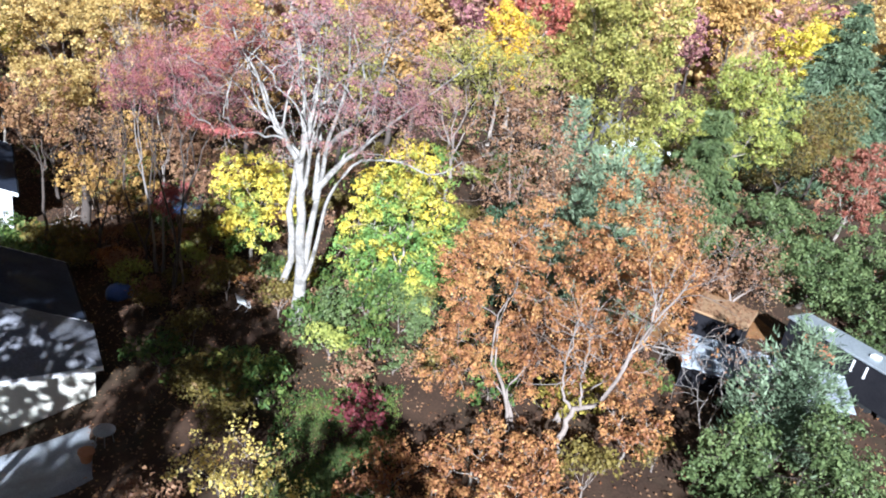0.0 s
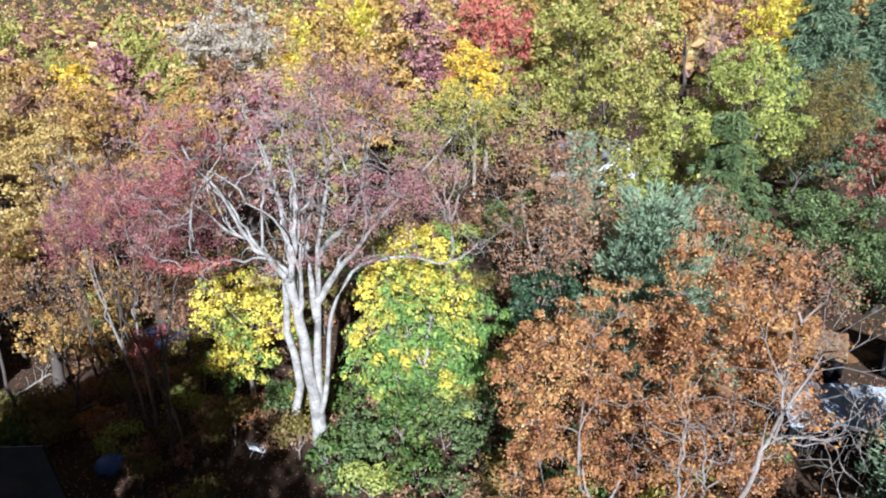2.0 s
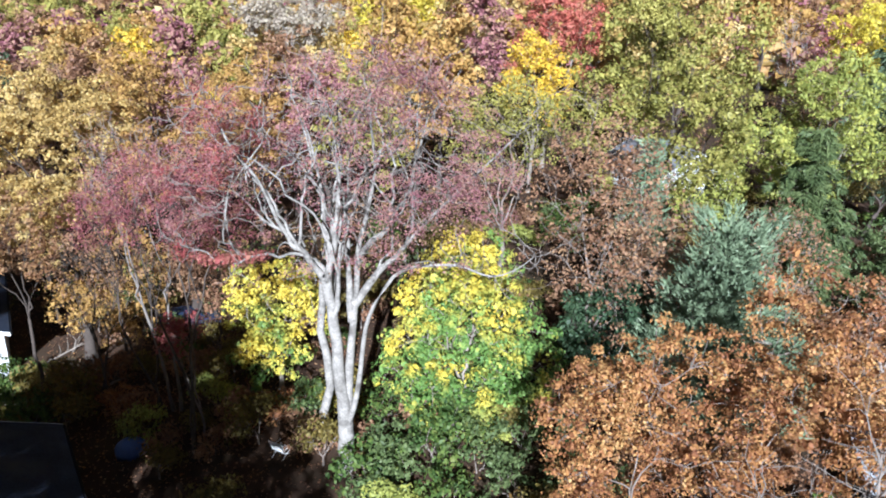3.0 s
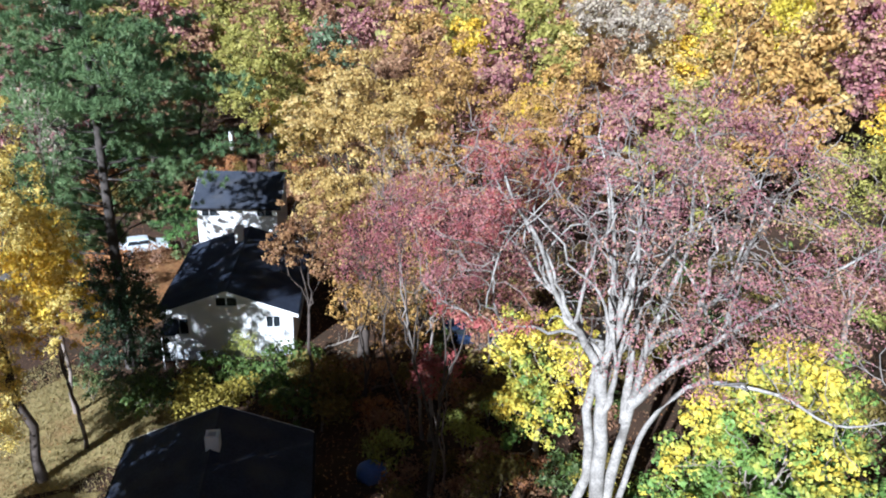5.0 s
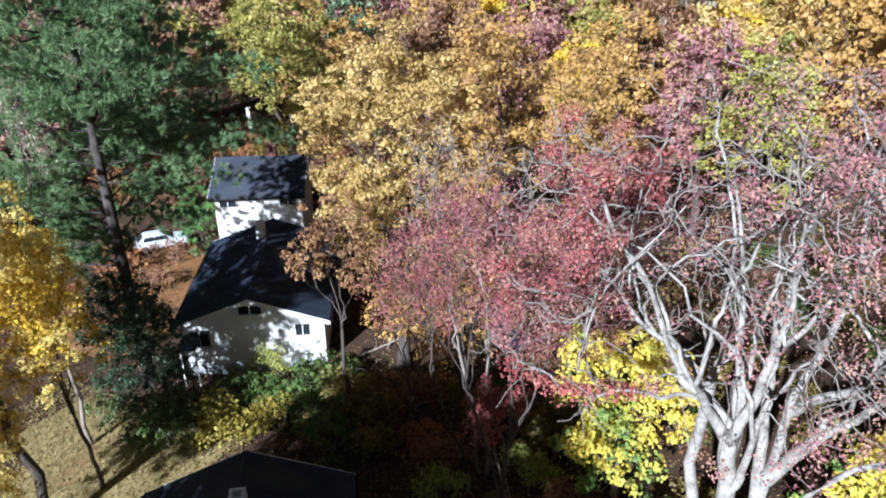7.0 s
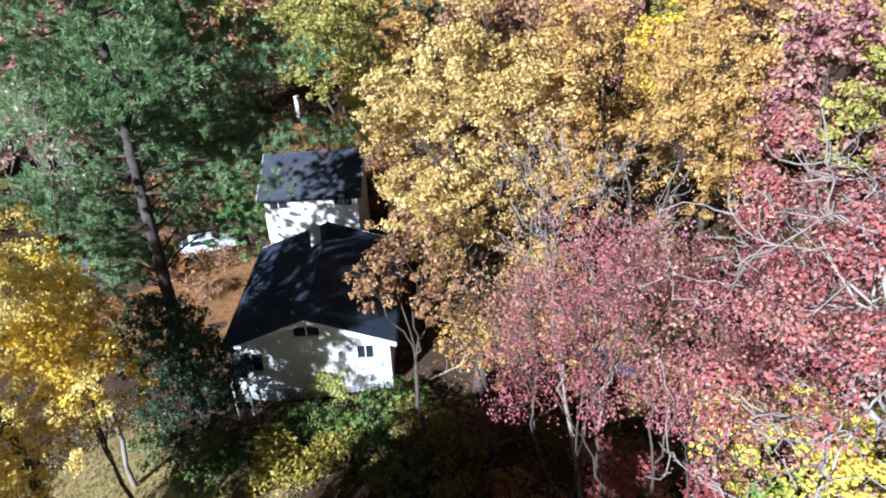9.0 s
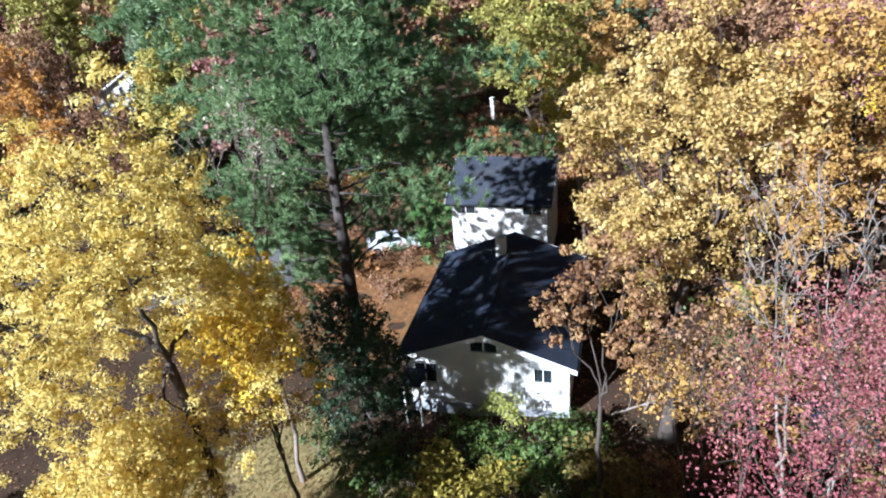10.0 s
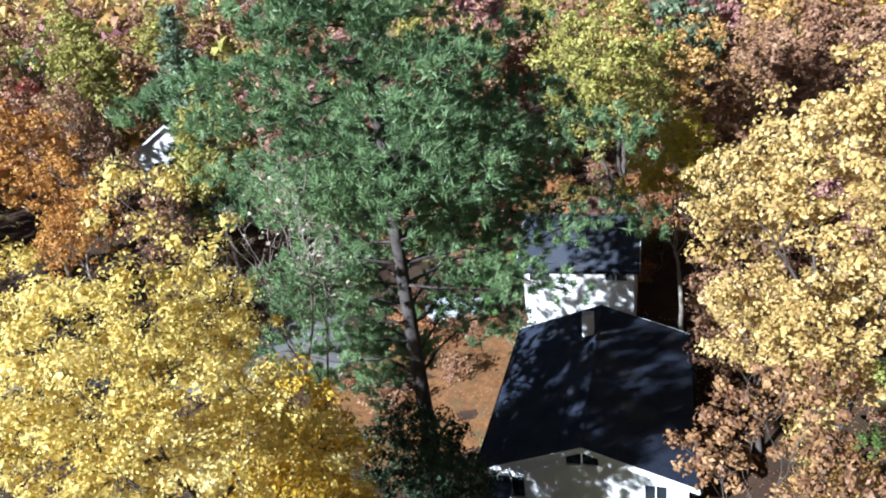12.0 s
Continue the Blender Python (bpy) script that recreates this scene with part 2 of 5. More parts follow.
def grow(rng, pts, start, way, r, out, level=0, thin=0.015, reach=0.5, k=3, least=1, crook=0.07):
    """Limbs from start that fork again and again until a twig reaches every point of pts."""
    total = len(pts)
    if total < least:
        return
    if total <= 3 or level >= 6:
        for p in pts:
            n = 3 if crook < 0.1 else 5
            out.append((curved(rng, start, p, way, n, crook * 1.2), np.linspace(max(thin, r * 0.6), thin * 0.6, n), 3))
        return
    for cl in split(rng, pts, min(total, int(rng.integers(2, k + 1)))):
        rr = max(thin, r * (len(cl) / total) ** 0.45)
        end = start + (cl.mean(0) - start) * (reach if len(cl) > 3 else 0.6) + rng.normal(0, 0.1, 3)
        n = 5 if rr > 0.05 else 4
        line = curved(rng, start, end, way, n, crook)
        out.append((line, np.linspace(rr, rr * 0.75, n), 6 if rr > 0.08 else 4 if rr > 0.035 else 3))
        grow(rng, cl, end, line[-1] - line[-2], rr * 0.75, out, level + 1, thin, reach, k, least, crook)


def lobed(rng, n, centre, radii, lobes, fill=0.35, low=-0.7, size=0.42):
    """Places for the leaf clumps of a crown made of uneven lobes."""
    centre, radii = np.asarray(centre, float), np.asarray(radii, float)
    u = rng.normal(size=(lobes * 3, 3))
    u /= np.linalg.norm(u, axis=1)[:, None]
    u = u[u[:, 2] > low][:lobes]
    hub = u * rng.uniform(0.5, 0.72, (len(u), 1))
    rad = rng.uniform(size * 0.75, size * 1.2, len(u))
    pick = rng.integers(0, len(u), n)
    w = rng.normal(size=(n, 3))
    w[:, 2] = np.abs(w[:, 2]) * np.where(rng.random(n) < 0.75, 1, -1)
    w /= np.linalg.norm(w, axis=1)[:, None]
    s = np.where(rng.random(n) < fill, rng.uniform(0.2, 0.9, n), rng.uniform(0.85, 1.05, n))
    return centre + (hub[pick] + w * (rad[pick] * s)[:, None]) * radii


def blades(rng, c, nrm, size, wide=(0.55, 0.9)):
    """Folded leaf blades at the places c that face nrm."""
    n = len(c)
    a = np.cross(nrm, rng.normal(size=(n, 3)))
    a /= np.linalg.norm(a, axis=1)[:, None]
    b = np.cross(nrm, a)
    s = size * rng.uniform(0.6, 1.35, (n, 1))
    a, b = a * s, b * s * rng.uniform(*wide, (n, 1))
    lift = nrm * s * rng.uniform(-0.1, 0.25, (n, 1))
    return np.stack([c - a * 0.55, c + b * 0.5 + lift, c + a * 0.6, c - b * 0.5 + lift], 1).reshape(-1, 3)


def leaves(rng, centres, per, spread, size, flat=0.75, up=0.35, loose=0.6, heart=None):
    """Small folded leaf blades in domed clumps round the given centres, closer-set blades in the heart of each clump."""
    n = len(centres) * per
    o = rng.normal(0, 1, (n, 3))
    o[:, 2] += up
    o /= np.linalg.norm(o, axis=1)[:, None]
    grown = rng.uniform(0.55, 1.35, len(centres))
    far = np.where(rng.random((n, 1)) < 0.8, rng.uniform(0.72, 1.08, (n, 1)), rng.uniform(0.3, 1.4, (n, 1)))
    c = np.repeat(centres, per, axis=0) + o * spread * np.repeat(grown, per)[:, None] * far * np.array([1, 1, flat])
    nrm = o + rng.normal(0, loose, (n, 3))
    nrm[:, 2] += up
    nrm /= np.linalg.norm(nrm, axis=1)[:, None]
    V = [blades(rng, c, nrm, size)]
    k = heart if heart is not None else 13 if per >= 26 else 0
    if k:
        m = len(centres) * k
        o = rng.normal(0, 1, (m, 3))
        o /= np.linalg.norm(o, axis=1)[:, None]
        big = np.repeat(grown, k)[:, None] * spread
        V.append(blades(rng, np.repeat(centres, k, axis=0) + o * big * rng.uniform(0.1, 0.5, (m, 1)), o, big * 0.42, (0.6, 0.9)))
    V = np.concatenate(V)
    q = np.arange(len(V) // 4)[:, None] * 4
    return V, [np.concatenate([q + np.array([[0, 1, 2]]), q + np.array([[0, 2, 3]])])]


def spaced(pts, gap):
    """Of the given places those that keep a distance from each other."""
    kept = pts[:1]
    for p in pts[1:]:
        if ((kept - p) ** 2).sum(1).min() > gap * gap:
            kept = np.concatenate([kept, p[None]])
    return kept


def ground_z(x, y):
    """The slope: it falls from the east to the low yards in the west; hills far off."""
    s = np.clip((np.asarray(x, float) + 38) / 62, 0, 1)
    r = np.hypot(x, y)
    dip = 1.5 * np.exp(-((np.asarray(x, float) + 18) ** 2 / 60 + (np.asarray(y, float) - 27) ** 2 / 50))
    f = np.clip((r - 500) / 1800, 0, 1)
    return 9 * s * s * (3 - 2 * s) - dip + 70 * f * f * (3 - 2 * f) * (1 + 0.35 * np.sin(np.asarray(x) / 340.0 + 1) * np.cos(np.asarray(y) / 410.0))


def broadleaf(name, x, y, centre, radii, mat, label, seed, bark=None, trunk_r=0.25, clumps=260, per=60, spread=0.42, size=0.17, lobes=14, fork=0.35,
              stems=1, category="tree", group="", fill=0.3, low=-0.7, k=3, lobe=0.42, least=1, gaps=None, apart=1.15, heart=None, hollow=None):
    """A broad-leaved tree: trunk, limbs and a crown of leaf clumps in lobes. centre and radii: its crown, in the world."""
    rng = np.random.default_rng(seed)
    gz = float(ground_z(x, y)) - 0.05
    tree = thing(name, pose(x, y, gz), label, category, group)
    c = np.asarray(centre, float) - (x, y, gz)
    pts = lobed(rng, int(clumps * 1.25), c, radii, lobes, fill, low, lobe)
    if per >= 26:
        pts = spaced(pts, spread * apart)
    if gaps:
        ph, w = rng.uniform(0, 6, 3), gaps[1] / min(radii)
        holes = np.sin(pts[:, 0] * w + ph[0]) + np.sin(pts[:, 1] * w * 1.1 + ph[1]) + np.sin(pts[:, 2] * w * 0.9 + ph[2])
        pts = pts[holes > gaps[0]]
    if hollow:
        pts = pts[(((pts + (x, y, gz) - np.array(hollow[0])) / np.array(hollow[1])) ** 2).sum(1) > 1]
    pts[:, 2] = np.maximum(pts[:, 2], 0.25)
    bottom = max(0.3, c[2] - radii[2])
    trunk_lines, limb_lines, limbs_made = [], [], []
    for i, group_pts in enumerate(split(rng, pts, stems) if stems > 1 else [pts]):
        foot = np.array([0, 0, 0]) if stems == 1 else np.array([*rng.normal(0, trunk_r * 1.2, 2), 0])
        target = group_pts.mean(0)
        top = foot + (target - foot) * np.array([0.5, 0.5, fork]) if c[2] > 1 else foot + np.array([0, 0, 0.2])
        top[2] = max(top[2], bottom * 0.8)
        r = trunk_r / stems ** 0.5
        line = curved(rng, foot, top, (0, 0, 1), 7, 0.03)
        rad = np.linspace(r, r * 0.72, 7)
        rad[0] *= 1.35
        trunk_lines.append((line, rad, 10))
        if len(group_pts) <= 8:
            grow(rng, group_pts, top, line[-1] - line[-2], r * 0.72, limb_lines, k=k, least=least)
            continue
        for cl in split(rng, group_pts, 4 if stems == 1 else 2):
            one, rr = [], r * 0.72 * (len(cl) / len(group_pts)) ** 0.45
            end = top + (cl.mean(0) - top) * 0.5
            first_line = curved(rng, top, end, line[-1] - line[-2], 6, 0.06)
            one.append((first_line, np.linspace(rr, rr * 0.75, 6), 7))
            grow(rng, cl, end, first_line[-1] - first_line[-2], rr * 0.75, one, 1, k=k, least=least)
            limbs_made.append(one)
    bark = bark or GREYBARK
    child("trunk", mesh_of("trunk", *tubes(trunk_lines), bark, True), tree)
    if limb_lines:
        limbs_made.append(limb_lines)
    for one in limbs_made:
        child("limb", mesh_of("limb", *tubes(one), bark, True), tree)
    child("crown", mesh_of("crown", *leaves(rng, pts, per, spread, size, heart=heart), mat), tree)
    return tree


def needles(rng, centres, ways, per, length, width, loose=0.3, wide=0.55):
    """Tufts of thin needle sprays that point outwards and up."""
    n = len(centres) * per
    w = np.repeat(ways, per, axis=0) + rng.normal(0, wide, (n, 3))
    w /= np.linalg.norm(w, axis=1)[:, None]
    c = np.repeat(centres, per, axis=0) + rng.normal(0, length * loose, (n, 3))
    side = np.cross(w, rng.normal(size=(n, 3)))
    side /= np.linalg.norm(side, axis=1)[:, None]
    L = length * rng.uniform(0.6, 1.2, (n, 1))
    s = side * width * rng.uniform(0.7, 1.3, (n, 1))
    V = np.stack([c - s, c + s, c + w * L], 1).reshape(-1, 3)
    return V, [np.arange(n * 3).reshape(-1, 3)]


def conifer(name, x, y, height, width, mat, label, seed, first=0.1, whorls=22, arms=7, per=9, length=0.5, width_n=0.07, droop=-0.25, power=1.0,
            bark=None, trunk_r=None, step=0.55, category="tree", group="", uneven=0.15, lift=0.35, ragged=0.0, single=False, plume=0.0, thinned=(), loose=0.3, bare=0.22, wide=0.55, crook=0.04):
    """A conifer: a straight trunk, whorls of boughs, needle sprays along each bough."""
    rng = np.random.default_rng(seed)
    gz = float(ground_z(x, y)) - 0.05
    tree = thing(name, pose(x, y, gz), label, category, group)
    trunk_r = trunk_r or height * 0.013
    s = np.linspace(0, 1, 12)
    spine = np.stack([0.10 * np.sin(s * 5 + seed) * height * 0.03, 0.10 * np.cos(s * 4) * height * 0.03, s * height], 1)
    spine -= spine[0]
    child("trunk", mesh_of("trunk", *tubes([(spine, trunk_r * (1 - s * 0.93), 10)]), bark or DARKBARK, True), tree)
    boughs, C, W = [], [], []
    for i in range(whorls):
        f = first + (1 - first) * (i + rng.uniform(-0.3, 0.3)) / whorls
        f = min(max(f, first), 0.985)
        root = np.array([np.interp(f, s, spine[:, q]) for q in range(3)])
        rel = (f - first) / (1 - first)
        reach = width * (1 - rel) ** power * (1 if rel > 0.12 else 0.65 + rel * 2.9)
        turn = rng.uniform(0, 6.28)
        for j in range(arms):
            if rng.random() < ragged:
                continue
            a = turn + j * 2 * np.pi / arms + rng.uniform(-0.3, 0.3)
            if any(f < below and math.cos(a - side) > 0.55 for side, below in thinned):
                continue
            L = max(0.25, reach * rng.uniform(1 - uneven * 2.2, 1 + uneven))
            way = np.array([np.cos(a), np.sin(a), 0.0])
            tip = root + way * L + np.array([0, 0, droop * L + (0.5 if rel > 0.8 else 0) * L])
            line = curved(rng, root, tip, way + np.array([0, 0, 0.25]), 5, crook)
            r = max(0.012, trunk_r * 0.21 * (1 - rel * 0.6) * min(1, L / 3))
            boughs.append((line, np.linspace(r, 0.012, 5), 4))
            if single:
                child("bough", mesh_of("bough", *tubes(boughs[-1:]), bark or DARKBARK, True), tree)
            m = max(2, int(L / step))
            q = np.linspace(bare, 1, m)
            along = np.stack([np.interp(q, np.linspace(0, 1, 5), line[:, e]) for e in range(3)], 1)
            across = np.cross(way, [0, 0, 1])
            for e, p in zip(q, along):
                fan = (1 - e * 0.55) * L * 0.28
                for side in ((-1, 0, 1) if L > 1 else (0,)):
                    C.append(p + across * side * fan * rng.uniform(0.5, 1.1) + way * rng.uniform(0, 0.2))
                    W.append(way * 0.7 + across * side * 0.6 + np.array([0, 0, lift]))
                    if plume:
                        C[-1] = C[-1] + np.array([*rng.normal(0, plume * 0.4, 2), rng.uniform(-0.2, 1.0) * plume])
    if not single:
        tagged(child("bough_work", mesh_of("bough_work", *tubes(boughs), bark or DARKBARK, True), tree), kind="stuff")
    child("crown", mesh_of("crown", *needles(rng, np.array(C), np.array(W), per, length, width_n, loose, wide), mat), tree)
    return tree


# ---- the ground, one sheet to the horizon ----
GROUND = surface("leaf_strewn_ground", (0.028, 0.018, 0.013), (0.085, 0.05, 0.032), 0.6, 9, 0.95, 0.8, dirt=(0.05, 0.04, 0.024))
near = np.linspace(-140, 150, 146)
far = np.array([-3000, -2200, -1500, -1000, -650, -420, -280, -200])
axis = np.concatenate([far, near, -far[::-1]])
gx, gy = np.meshgrid(axis, axis + 40, indexing="ij")
rng0 = np.random.default_rng(3)
gz = ground_z(gx, gy) + np.where(np.hypot(gx, gy) < 200, rng0.normal(0, 0.05, gx.shape), 0)
na = len(axis)
ii, jj = np.meshgrid(np.arange(na - 1), np.arange(na - 1), indexing="ij")
quads = np.stack([ii * na + jj, (ii + 1) * na + jj, (ii + 1) * na + jj + 1, ii * na + jj + 1], -1).reshape(-1, 4)
ground = new("ground", mesh_of("ground", np.stack([gx, gy, gz], -1).reshape(-1, 3), [quads], GROUND, True))
tagged(ground, "brown leaf-strewn sloping ground under the trees", "ground", kind="structure")

# ---- houses ----
WHITEWALL = surface("white_painted_siding", (0.74, 0.75, 0.76), (0.84, 0.84, 0.83), 0.7, 18, 0.6, 0.15, dirt=(0.62, 0.61, 0.57))
CREAMWALL = surface("cream_painted_siding", (0.70, 0.67, 0.58), (0.80, 0.77, 0.68), 0.7, 18, 0.6, 0.15, dirt=(0.55, 0.52, 0.44))
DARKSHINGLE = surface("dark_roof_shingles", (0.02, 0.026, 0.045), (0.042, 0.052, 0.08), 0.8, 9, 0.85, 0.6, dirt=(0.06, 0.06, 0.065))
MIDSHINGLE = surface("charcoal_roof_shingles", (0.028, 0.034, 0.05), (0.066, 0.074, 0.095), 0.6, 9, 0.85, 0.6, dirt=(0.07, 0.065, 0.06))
# grey for two hidden houses; also carries the sunlit tone of the near hip end
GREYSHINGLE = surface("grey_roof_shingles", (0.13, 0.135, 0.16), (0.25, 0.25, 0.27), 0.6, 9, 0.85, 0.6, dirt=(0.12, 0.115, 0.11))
TRIM = surface("white_trim_paint", (0.78, 0.78, 0.78), (0.86, 0.86, 0.85), 1.0, 20, 0.5, 0.1)
BRICK = surface("dark_red_brick", (0.09, 0.045, 0.035), (0.17, 0.085, 0.065), 3.0, 20, 0.9, 0.6)
METALGREY = surface("weathered_grey_metal", (0.30, 0.33, 0.35), (0.45, 0.48, 0.50), 1.0, 10, 0.45, 0.1, metal=0.4)
DARKWALL = surface("dark_stained_boards", (0.008, 0.008, 0.011), (0.02, 0.019, 0.022), 1.0, 12, 0.85, 0.4)
ASPHALT = surface("asphalt", (0.11, 0.11, 0.115), (0.19, 0.19, 0.195), 0.5, 14, 0.9, 0.4, dirt=(0.18, 0.15, 0.11))
WHITEROOF = surface("white_painted_metal_roof", (0.36, 0.40, 0.45), (0.56, 0.59, 0.63), 0.6, 5, 0.6, 0.3, dirt=(0.22, 0.24, 0.27))
CONCRETE = surface("weathered_concrete", (0.28, 0.30, 0.33), (0.44, 0.46, 0.49), 0.7, 12, 0.85, 0.4, dirt=(0.25, 0.24, 0.23))
PANE = bpy.data.materials.new("window_glass")
PANE.use_nodes = True
PANE.node_tree.nodes["Principled BSDF"].inputs["Base Color"].default_value = (0.02, 0.025, 0.03, 1)
PANE.node_tree.nodes["Principled BSDF"].inputs["Roughness"].default_value = 0.08
PANE.node_tree.nodes["Principled BSDF"].inputs["Specular IOR Level"].default_value = 0.7


def prism(bm, poly, y0, y1):
    """Extrudes a polygon of (x, z) from y0 to y1."""
    a = [bm.verts.new((x, y0, z)) for x, z in poly]
    b = [bm.verts.new((x, y1, z)) for x, z in poly]
    bm.faces.new(a)
    bm.faces.new(b[::-1])
    n = len(poly)
    for i in range(n):
        bm.faces.new((a[i], b[i], b[(i + 1) % n], a[(i + 1) % n]))


def box(bm, x0, x1, y0, y1, z0, z1):
    prism(bm, [(x0, z0), (x1, z0), (x1, z1), (x0, z1)], y0, y1)


def box_part(name, parent, mat, x0, x1, y0, y1, z0, z1, label="", bevel=0.0):
    bm = bmesh.new()
    box(bm, x0, x1, y0, y1, z0, z1)
    if bevel:
        bmesh.ops.bevel(bm, geom=bm.edges[:], offset=bevel, segments=1, affect="EDGES")
    return part(name, bm, mat, parent, label)


def wall_part(parent, mat, x0, x1, top, holes, m, thick=0.16, name="wall", foot=-0.4):
    """A wall with openings, in the plane y = 0 of m: upright strips between the openings; top gives its height at x."""
    xs = sorted({x0, x1, *[h[0] for h in holes], *[h[1] for h in holes], *([0.0] if x0 < 0 < x1 else [])})
    bm = bmesh.new()
    for a, b in zip(xs, xs[1:]):
        cuts = sorted([(h[2], h[3]) for h in holes if h[0] <= a + 1e-6 and h[1] >= b - 1e-6])
        z = foot
        for lo, hi in cuts:
            prism(bm, [(a, z), (b, z), (b, lo), (a, lo)], 0, thick)
            z = hi
        prism(bm, [(a, z), (b, z), (b, top(b)), (a, top(a))], 0, thick)
    bmesh.ops.remove_doubles(bm, verts=bm.verts[:], dist=0.0005)
    bm.transform(m)
    wall = part(name, bm, mat, parent)
    for h in holes:
        window_part(parent, h, m)
    return wall


def window_part(parent, h, m, name="window"):
    x0, x1, z0, z1 = h
    bm = bmesh.new()
    w = 0.07
    for a in ((x0 - w, x1 + w, z1, z1 + w), (x0 - w, x1 + w, z0 - w, z0), (x0 - w, x0, z0, z1), (x1, x1 + w, z0, z1), ((x0 + x1) / 2 - 0.025, (x0 + x1) / 2 + 0.025, z0, z1)):
        box(bm, a[0], a[1], -0.035, 0.05, a[2], a[3])
    bm.transform(m)
    frame_ob = part(name, bm, TRIM, parent)
    bm = bmesh.new()
    box(bm, x0, x1, 0.07, 0.085, z0, z1)
    bm.transform(m)
    part("pane", bm, PANE, frame_ob, "dark window pane")


def gable_house(name, place, turn, half, length, eave, ridge, wall_mat, roof_mat, label, front_holes=(), over=0.4, left_holes=(), right_holes=(), trim=None):
    """A house with a gable at y = 0 that looks along -y; its ridge runs along +y at x = 0."""
    trim = trim or TRIM
    house = thing(name, pose(*place, 0, 0, turn), label, "house")
    slope = (ridge - eave) / half
    roofline = lambda x: ridge - abs(x) * slope
    wall_part(house, wall_mat, -half, half, roofline, list(front_holes), Matrix())
    wall_part(house, wall_mat, -half, half, roofline, [], Matrix.Translation((0, length, 0)) @ pose(0, 0, 0, 0, 0, 180))
    flat = lambda x: eave - 0.02
    wall_part(house, wall_mat, 0.165, length - 0.165, flat, list(left_holes), Matrix.Translation((-half, length, 0)) @ pose(0, 0, 0, 0, 0, -90))
    wall_part(house, wall_mat, 0.165, length - 0.165, flat, list(right_holes), Matrix.Translation((half, 0, 0)) @ pose(0, 0, 0, 0, 0, 90))
    for side in (-1, 1):
        e = half + over
        bm = bmesh.new()
        poly = [(0, ridge + 0.02), (side * e, ridge + 0.02 - e * slope), (side * e, ridge + 0.15 - e * slope), (0, ridge + 0.15)]
        prism(bm, poly, -over, length + over)
        part("roof", bm, roof_mat, house)
        for y in (-over - 0.03, length + over + 0.002):
            bm = bmesh.new()
            prism(bm, [(0, ridge - 0.12), (side * (e + 0.02), ridge - 0.12 - (e + 0.02) * slope), (side * (e + 0.02), ridge + 0.16 - (e + 0.02) * slope), (0, ridge + 0.16)], y, y + 0.028)
            part("rake_board", bm, trim, house, "white painted rake board")
        box_part("gutter", house, DARKWALL, side * (e + 0.06) - 0.06, side * (e + 0.06) + 0.06, -over, length + over, ridge - e * slope - 0.03, ridge - e * slope + 0.09, "dark metal gutter", 0.02)
    bm = bmesh.new()
    prism(bm, [(-0.16, ridge + 0.09), (0.16, ridge + 0.09), (0, ridge + 0.2)], -over, length + over)
    part("ridge_cap", bm, roof_mat, house)
    return house


def chimney(parent, x, y, z0, z1, w, d, mat, label):
    """A square shaft with a hollow top."""
    bm = bmesh.new()
    t = 0.13
    for x0, x1, y0, y1 in ((-w / 2, w / 2, -d / 2, -d / 2 + t), (-w / 2, w / 2, d / 2 - t, d / 2), (-w / 2, -w / 2 + t, -d / 2 + t, d / 2 - t), (w / 2 - t, w / 2, -d / 2 + t, d / 2 - t)):
        box(bm, x + x0, x + x1, y + y0, y + y1, z0, z1)
    bmesh.ops.remove_doubles(bm, verts=bm.verts[:], dist=0.0005)
    shaft = part("chimney", bm, mat, parent, label)
    bm = bmesh.new()
    box(bm, x - w / 2 + t, x + w / 2 - t, y - d / 2 + t, y + d / 2 - t, z0, z1 - 0.35)
    part("flue", bm, DARKWALL, shaft, "sooty flue opening")


TURN_H = 30.0
# the white house with its gable towards the path
h1 = gable_house("white_house", (-33.3, 50.7, 0.5), TURN_H, 4.4, 11.6, 3.3, 4.9, WHITEWALL, DARKSHINGLE, "white-sided house with a dark shingle roof among trees",
                 [(-0.75, 0.65, 3.75, 4.4), (2.6, 3.5, 2.1, 2.95), (-3.9, -2.7, 1.6, 2.8)])
for a in ((-4.3, -3.2, -1.6, -0.05, 2.35, 2.47),):
    box_part("porch_roof", h1, DARKSHINGLE, *a, "dark flat porch roof", 0.02)
for px in (-4.2, -3.35):
    box_part("porch_post", h1, TRIM, px, px + 0.1, -1.5, -1.4, -0.3, 2.35, "white porch post", 0.01)
box_part("foundation", h1, CONCRETE, -4.43, 4.43, -0.03, -0.002, -0.5, 0.3, "grey concrete foundation")
chimney(h1, -0.5, 9.2, 3.9, 6.05, 0.6, 0.6, WHITEWALL, "white-painted chimney")
# the second white house behind it, its long side towards the path
h2 = gable_house("far_white_house", (-42.2, 69.35, 0.4), TURN_H + 90, 4.2, 6.9, 5.35, 7.1, WHITEWALL, MIDSHINGLE, "white house with a charcoal shingle roof and brick chimney",
                 left_holes=[(0.4, 1.7, 4.4, 5.1), (5.2, 6.5, 4.4, 5.1)])
chimney(h2, 0.2, 2.6, 6.0, 8.3, 0.6, 0.8, BRICK, "dark red brick chimney")
